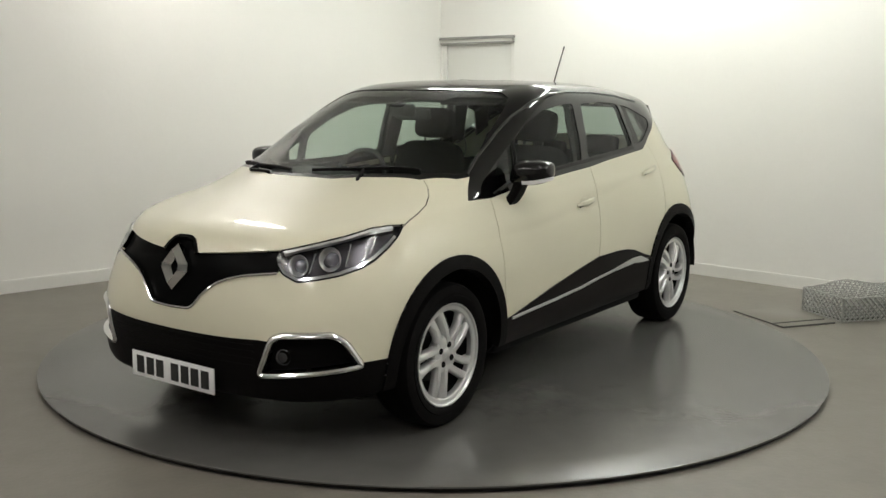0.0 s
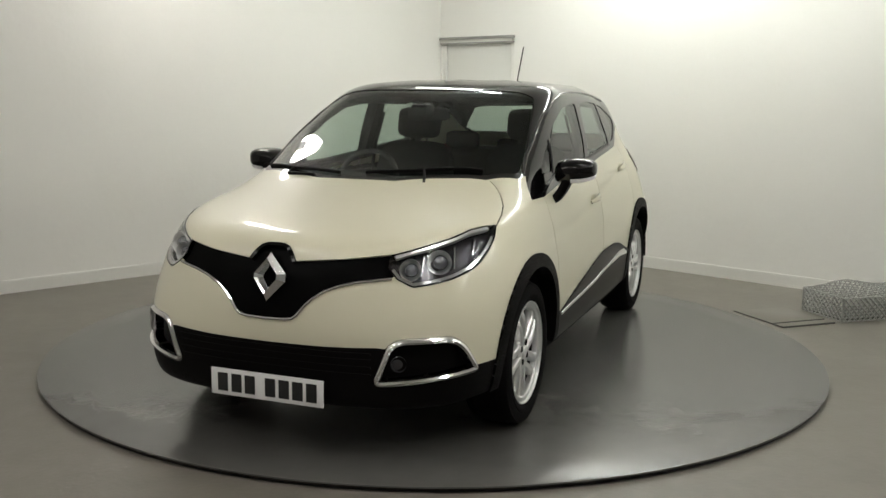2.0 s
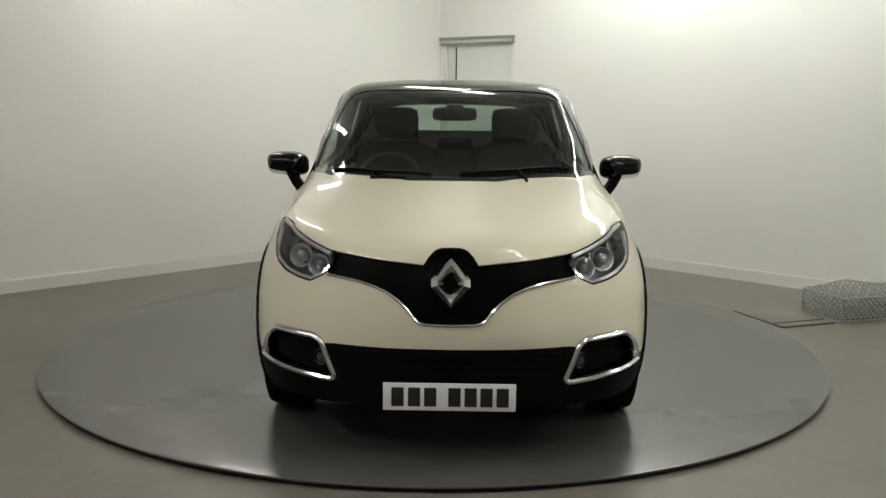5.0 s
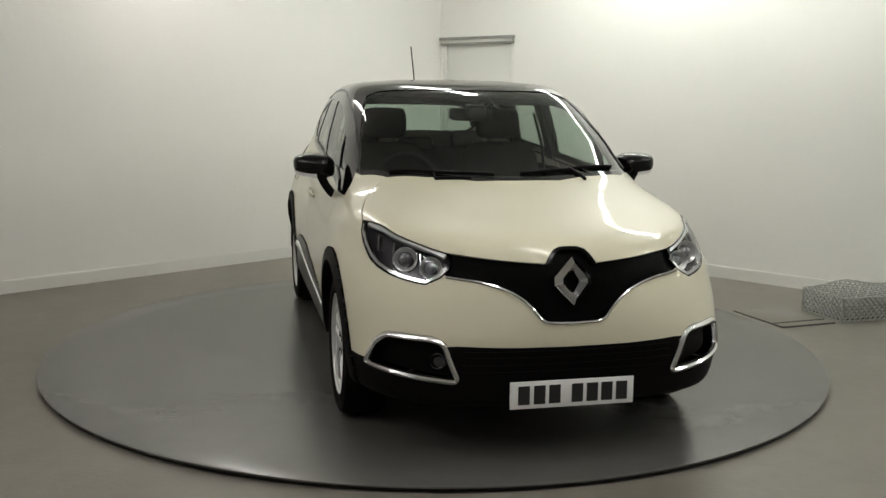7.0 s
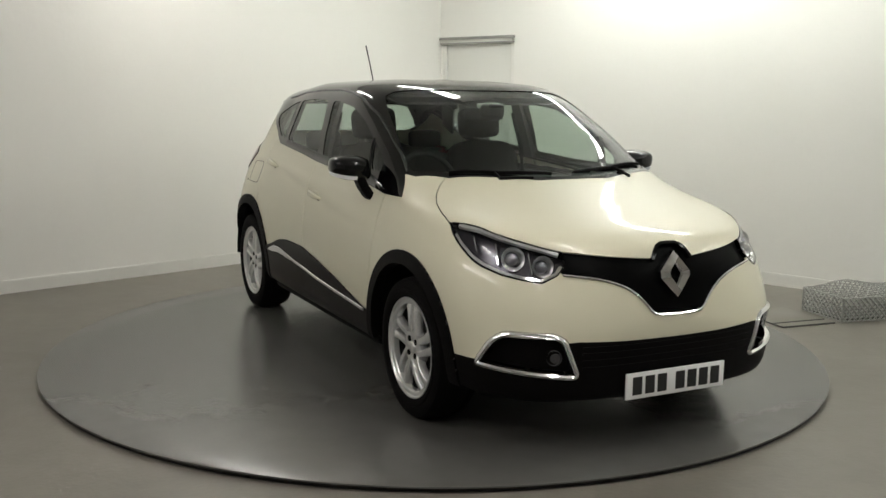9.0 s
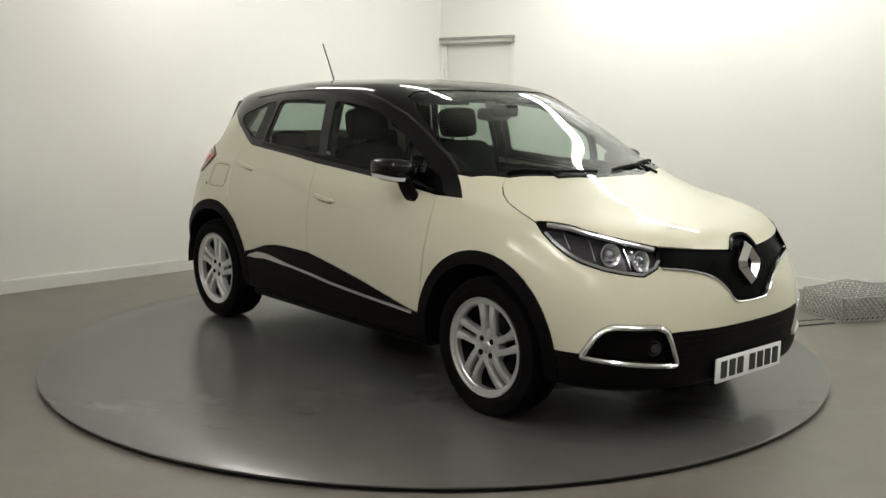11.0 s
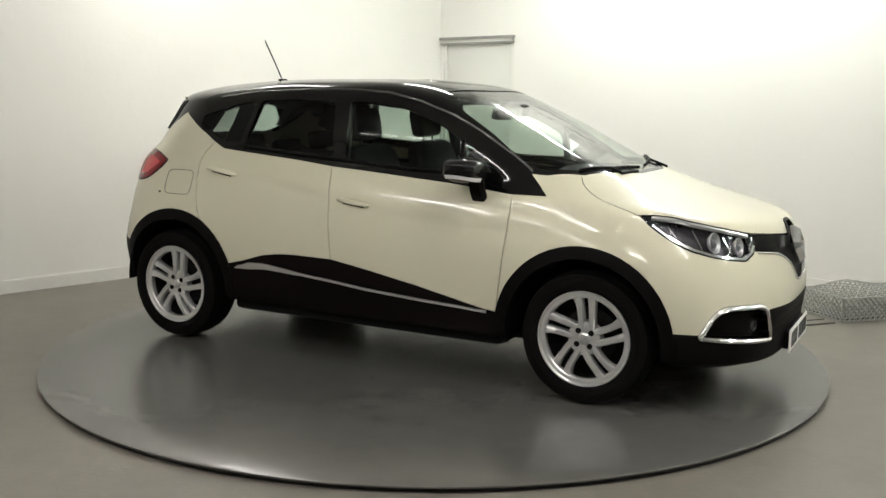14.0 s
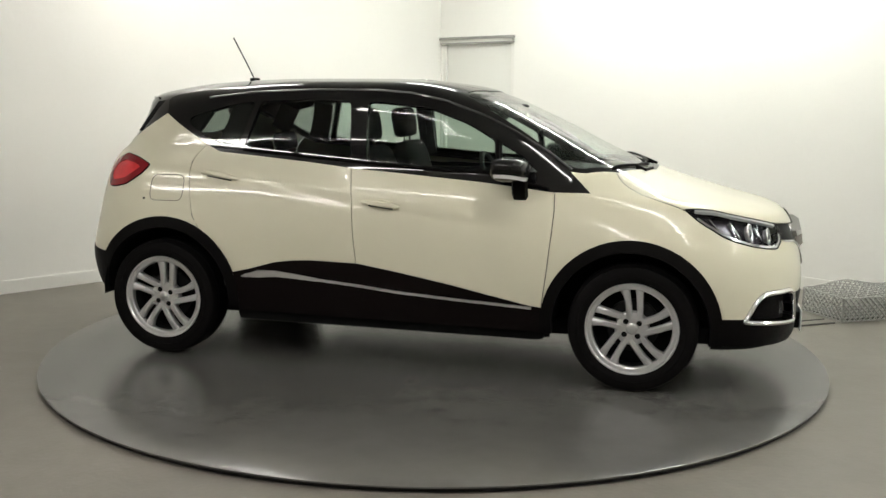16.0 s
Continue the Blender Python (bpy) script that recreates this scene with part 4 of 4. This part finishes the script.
part("exhaust_box", bm_box(.45, .5, .12, -.55, 0, .20, bevel=.04), DARK, car)
part("cabin_floor", bm_box(2.6, 1.40, .03, -.45, 0, .40), DASH, car)
part("axle_beam", bm_box(.10, 1.3, .09, -1.25, 0, .27, bevel=.03), DARK, car)

dash = bmesh.new()
prof = [(1.26, .70), (1.22, 1.045), (1.10, 1.062), (.90, 1.058), (.72, 1.035), (.62, .985), (.60, .90), (.68, .78), (.74, .60)]
ys = [-.69, -.60, -.42, -.2, .0, .2, .42, .60, .69]
rows_ = []
for y in ys:
    hump = 0.030 * math.exp(-((y + .36) / .16) ** 2)
    rows_.append([dash.verts.new((x - .12 * (y / .7) ** 2, y * (.93 if x > 1 else 1), z - (.02 if x > 1 else 0) + (hump if .6 < x < .95 and z > .95 else 0))) for x, z in prof])
for a, b in zip(rows_, rows_[1:]):
    for i in range(len(prof) - 1):
        dash.faces.new((a[i], a[i + 1], b[i + 1], b[i]))
bmesh.ops.recalc_face_normals(dash, faces=dash.faces)
dashboard = part("dashboard", dash, DASH, car, "dark grey plastic dashboard", sharp=60)
bm = bmesh.new()
N = 36
rings = []
for i in range(N):
    a = 2 * math.pi * i / N
    c = Vector((0, .180 * math.cos(a), .180 * math.sin(a)))
    o = Vector((0, math.cos(a), math.sin(a)))
    rings.append([bm.verts.new(c + o * u + X * v) for u, v in tube(.015, 8)])
for i in range(N):
    a, b = rings[i], rings[(i + 1) % N]
    for j in range(8):
        bm.faces.new((a[j], a[(j + 1) % 8], b[(j + 1) % 8], b[j]))
bm = bm_join(bm, bm_box(.04, .13, .10, .01, 0, -.01, bevel=.015), bm_box(.02, .33, .035, .01, 0, .0, bevel=.008), bm_box(.02, .035, .16, .01, 0, -.09, bevel=.008))
bmesh.ops.transform(bm, matrix=pose(.50, -.36, .985, 0, -22, 0), verts=bm.verts)
part("steering_wheel", bm, DASH, car, "dark steering wheel")


def soft_block(sx, sy, sz, bulge, m):
    bm = bmesh.new()
    bmesh.ops.create_cube(bm, size=2)
    bmesh.ops.subdivide_edges(bm, edges=bm.edges[:], cuts=7, use_grid_fill=True)
    for v in bm.verts:
        x, y, z = v.co
        r = (abs(x) ** 5 + abs(y) ** 5 + abs(z) ** 5) ** (1 / 5)
        f = max(abs(x), abs(y), abs(z)) / r if r else 1
        v.co = Vector((x * f * sx / 2 + bulge * (1 - y * y) * (1 - z * z) * (1 if x > 0 else 0), y * f * sy / 2, z * f * sz / 2))
    bmesh.ops.transform(bm, matrix=m, verts=bm.verts)
    return bm


for y in (.36, -.36):
    seat = part("front_seat", soft_block(.13, .50, .66, .01, pose(-.14, y, .86, 0, -14, 0)), CLOTH, car, "dark cloth front seat", sharp=80)
    part("seat_cushion", soft_block(.52, .50, .16, .01, pose(.12, y, .55, 0, -6, 0)), CLOTH, seat, sharp=80)
    part("headrest", soft_block(.10, .27, .185, .01, pose(-.245, y, 1.295, 0, -10, 0)), CLOTH, seat, sharp=80)
    for dy in (-.06, .06):
        part("headrest_post", bm_box(.012, .012, .10, -.225, y + dy, 1.175), STEEL, seat)
bench = part("rear_seat", soft_block(.14, 1.24, .60, .01, pose(-.97, 0, .80, 0, -18, 0)), CLOTH, car, "dark cloth rear bench seat", sharp=80)
part("seat_cushion", soft_block(.50, 1.24, .17, .01, pose(-.70, 0, .52, 0, -6, 0)), CLOTH, bench, sharp=80)
for y in (.38, 0, -.38):
    part("headrest", soft_block(.09, .24, .12 if y else .09, .01, pose(-1.075, y, 1.16 if y else 1.13, 0, -10, 0)), CLOTH, bench, sharp=80)
part("parcel_shelf", bm_box(.55, 1.1, .02, -1.40, 0, 1.08, bevel=.005), CLOTH, car)
roof_lining = G[GR - 30:, :] - GN[GR - 30:, :] * 0.035
rn, rc = roof_lining.shape[:2]
keep_x = (roof_lining[..., 0] < .30) & (roof_lining[..., 0] > -1.5) & (G[GR - 30:, :, 2] > 1.44)
fs = [[a * rc + b, a * rc + b + 1, (a + 1) * rc + b + 1, (a + 1) * rc + b] for a in range(rn - 1) for b in range(rc - 1)
      if keep_x[a, b] and keep_x[a + 1, b + 1] and keep_x[a, b + 1] and keep_x[a + 1, b]]
vs = roof_lining.reshape(-1, 3)
obj("headlining", np.concatenate([vs, vs * flip]), fs + [[i + len(vs) for i in r[::-1]] for r in fs], CLOTH, car)
rv = part("rear_view_mirror", soft_block(.04, .24, .07, 0, pose(.47, 0, 1.365, 0, 12, 0)), DASH, car, "black rear-view mirror", sharp=80)
part("sensor_housing", bm_box(.12, .10, .07, .56, 0, 1.385, bevel=.02), DASH, rv)
for y in (.33, -.33):
    part("sun_visor", bm_box(.14, .36, .015, .36, y, 1.435, bevel=.006, turn=pose(0, 0, 0, 0, 12, 0)), CLOTH, car)
for s in (1, -1):
    bm = bm_sweep([Vector((-.19, s * .60, 1.43)), Vector((-.185, s * .655, 1.27)), Vector((-.17, s * .70, 1.08))], [(-.05, -.012), (.05, -.012), (.05, .012), (-.05, .012)], [Y * s] * 3)
    part("pillar_lining", bm, DASH, car)
    belt = bm_sweep([Vector((-.20, s * .585, 1.36)), Vector((-.19, s * .64, 1.16)), Vector((-.16, s * .66, .9))], [(-.022, -.002), (.022, -.002), (.022, .002), (-.022, .002)], [Y * s] * 3)
    part("seat_belt", belt, CLOTH, car)
    ps, ns = on_skin([(-.885, 1.42), (-.915, 1.30), (-.960, 1.17)], SIDE)
    trim = bm_sweep([p - n * .03 for p, n in zip(ps, ns)], [(-.065, -.010), (.065, -.010), (.060, .008), (-.060, .008)], ns)
    part("pillar_lining", trim if s > 0 else mirrored(trim), CLOTH, car)
    ps, ns = on_skin([(-1.125, 1.40), (-1.175, 1.32), (-1.235, 1.23)], SIDE)
    trim = bm_sweep([p - n * .03 for p, n in zip(ps, ns)], [(-.065, -.010), (.065, -.010), (.060, .008), (-.060, .008)], ns)
    part("pillar_lining", trim if s > 0 else mirrored(trim), CLOTH, car)
    card = bm_box(1.75, .04, .42, -.10, s * .705, .79, bevel=.015)
    part("door_card", card, DASH, car)


# ---- wipers and aerial ----
def wiper(points):
    ps, ns = on_skin(points, PLAN)
    return bm_sweep([p + n * .005 for p, n in zip(ps, ns)], [(-.006, -.006), (.006, -.006), (.004, .008), (-.004, .008)], ns)


def mirror_y(bm):
    for v in bm.verts:
        v.co.y = -v.co.y
    bmesh.ops.reverse_faces(bm, faces=bm.faces)
    return bm


blades = wiper([(1.305, .03), (1.255, .28), (1.14, .55)])
w1 = part("wiper", blades, BLACK_PLASTIC, car, "black wiper blade")
part("wiper_arm", wiper([(1.345, .34), (1.31, .33), (1.245, .30)]), BLACK_PLASTIC, w1)
w2 = part("wiper", mirror_y(wiper([(1.315, .10), (1.265, .36), (1.16, .57)])), BLACK_PLASTIC, car, "black wiper blade")
part("wiper_arm", mirror_y(wiper([(1.345, .22), (1.315, .38), (1.265, .38)])), BLACK_PLASTIC, w2)
aerial = part("aerial_base", soft_block(.06, .034, .03, 0, pose(-1.105, 0, 1.546)), BLACK_PLASTIC, car, sharp=80)
rod = bm_sweep([Vector((-1.11, 0, 1.555)), Vector((-1.165, 0, 1.66)), Vector((-1.245, 0, 1.805))], tube(.0042, 8), [Y] * 3)
part("aerial_rod", rod, BLACK_PLASTIC, aerial, "thin black roof aerial")
for ob in panes:
    ob.visible_shadow = False
SKIN.free()


# ---- turntable ----
table = tagged(empty("turntable"), "large round grey turntable lying just above the concrete floor", "turntable")
part("disc", bm_lathe([(0.0, 0), (1.0, 0), (2.0, 0), (2.214, 0), (2.2245, -.003), (2.225, -.009), (2.220, -.012), (0, -.012)], n=180, axis="z"), DISC, table)
part("rim_band", bm_lathe([(2.215, -.012), (2.215, -.026), (2.0, -.026)], n=180, axis="z"), RIM_BLACK, table, "black band below the disc's edge")


# ---- door, wire crate and plate ----
def door():
    d = tagged(empty("door_1", frame3(CORNER + RIGHT * ((DOOR0 + DOOR1) / 2), RIGHT, NR)), "closed plain white door with a grey top rail", "door", kind="structure")
    w = DOOR1 - DOOR0
    top = DOOR_TOP - FLOOR
    part("leaf", bm_box(w - .10, .045, top - .05, 0, -.05, top / 2 - .025, bevel=.003), DOOR_PAINT, d)
    for s in (-1, 1):
        part("jamb", bm_box(.045, .13, top, s * (w / 2 - .0235), -.072, top / 2, bevel=.004), SKIRT, d)
    part("head", bm_box(w - .095, .13, .045, 0, -.072, top - .0235, bevel=.004), SKIRT, d)
    part("top_rail", bm_box(w + .02, .045, .026, .0, .024, top - .012, bevel=.004), FRAME_GREY, d, "grey metal top rail")
    part("rail_cover", bm_box(w - .02, .030, .030, .0, .016, top - .040, bevel=.004), RAIL_PALE, d)
    part("rail_lip", bm_box(w - .0, .036, .010, .0, .019, top - .060, bevel=.002), FRAME_GREY, d)
    handle = part("handle", bm_box(.12, .02, .02, w / 2 - .14, .0, 1.0, bevel=.006), SATIN, d)
    part("rose", bm_box(.05, .012, .05, w / 2 - .09, -.022, 1.0, bevel=.006), SATIN, handle)


door()


def lattice(w, h, pitch, r=.0050):
    """Crossed diagonal wires over a w by h field in the xz plane."""
    bm = bmesh.new()
    for s in (1, -1):
        k = -h
        while k < w:
            t0 = max(0, -k) / h
            t1 = min(1, (w - k) / h)
            if t1 > t0 + .02:
                p = [(k + t0 * h, t0 * h), (k + t1 * h, t1 * h)]
                if s < 0:
                    p = [(w - u, v) for u, v in p]
                q = bm_sweep([Vector((p[0][0], s * r * .8, p[0][1])), Vector((p[1][0], s * r * .8, p[1][1]))], tube(r, 5), [Y, Y])
                me = bpy.data.meshes.new("t")
                q.to_mesh(me)
                q.free()
                bm.from_mesh(me)
                bpy.data.meshes.remove(me)
            k += pitch
    return bm


def crate():
    w, d, h = 1.05, .42, .166

    def sag(x, y):
        """The lid is buckled upwards along its back edge."""
        return .040 * math.exp(-((x - .34) / .17) ** 2) * max(0, y / d) ** 1.5
    c = tagged(empty("wire_crate", pose(2.765, .70, FLOOR, 0, 0, 17)), "low galvanised wire mesh crate on the floor by the wall", "wire crate")
    for name, bm, m in (("front_mesh", lattice(w, h, .042), pose(0, 0, 0)), ("back_mesh", lattice(w, h, .042), pose(0, d, 0)),
                        ("end_mesh", lattice(d, h, .042), pose(0, 0, 0, 0, 0, 90)), ("end_mesh", lattice(d, h, .042), pose(w, 0, 0, 0, 0, 90)),
                        ("top_mesh", lattice(w, d, .085, .0035), pose(0, 0, h, -90, 0, 0))):
        if name == "top_mesh":
            bmesh.ops.subdivide_edges(bm, edges=[e for e in bm.edges if e.calc_length() > .1], cuts=7)
        bmesh.ops.transform(bm, matrix=m, verts=bm.verts)
        for v in bm.verts:
            v.co.z += sag(v.co.x, v.co.y) if v.co.z > h * .5 else 0
        part(name, bm, GALV, c)
    low = [(0, 0), (w, 0), (w, d), (0, d)]
    for z in (.006, h):
        for a, b in zip(low, low[1:] + low[:1]):
            run = [Vector((*a, 0)).lerp(Vector((*b, 0)), i / 12) for i in range(13)]
            run = [Vector((p.x, p.y, z + (sag(p.x, p.y) if z > .1 else 0))) for p in run]
            part("edge_wire", bm_sweep(run, tube(.005, 6), [Z] * 13), GALV, c)
    for a in low:
        part("corner_wire", bm_sweep([Vector((*a, 0)), Vector((*a, h))], tube(.006, 6), [Y, Y]), GALV, c)
    part("base_board", bm_box(w - .04, d - .06, .012, w / 2 - .01, d / 2, .008), STEEL, c)


crate()
flat = tagged(empty("floor_plate", pose(2.300, .525, FLOOR, 0, 0, 20)), "thin flat steel plate lying on the floor beside the crate", "metal plate")
part("sheet", bm_box(.43, .52, .006, .215, .26, .003, bevel=.002), PLATE_STEEL, flat)
part("raised_edge", bm_box(.007, .53, .009, .003, .26, .005, bevel=.002), STEEL, flat)
part("raised_edge", bm_box(.43, .007, .010, .216, .003, .006, bevel=.002), STEEL, flat)
part("raised_edge", bm_box(.43, .008, .010, .216, .105, .008, bevel=.002), STEEL, flat)


def motions():
    """Turns the table and the car on it."""
    def heading(t):
        return -125.5 + 6.1 * t if t < 0.5 else -122.45 + 6.93 * (t - 0.5)
    times = [0, 0.5] + list(range(1, 17))
    walk(table, [(t, pose(0, 0, 0, 0, 0, heading(t))) for t in times])
    walk(car, [(t, pose(0, 0, 0, 0, 0, heading(t)) @ pose(-0.0955, 0.1044, 0.0)) for t in times])


motions()
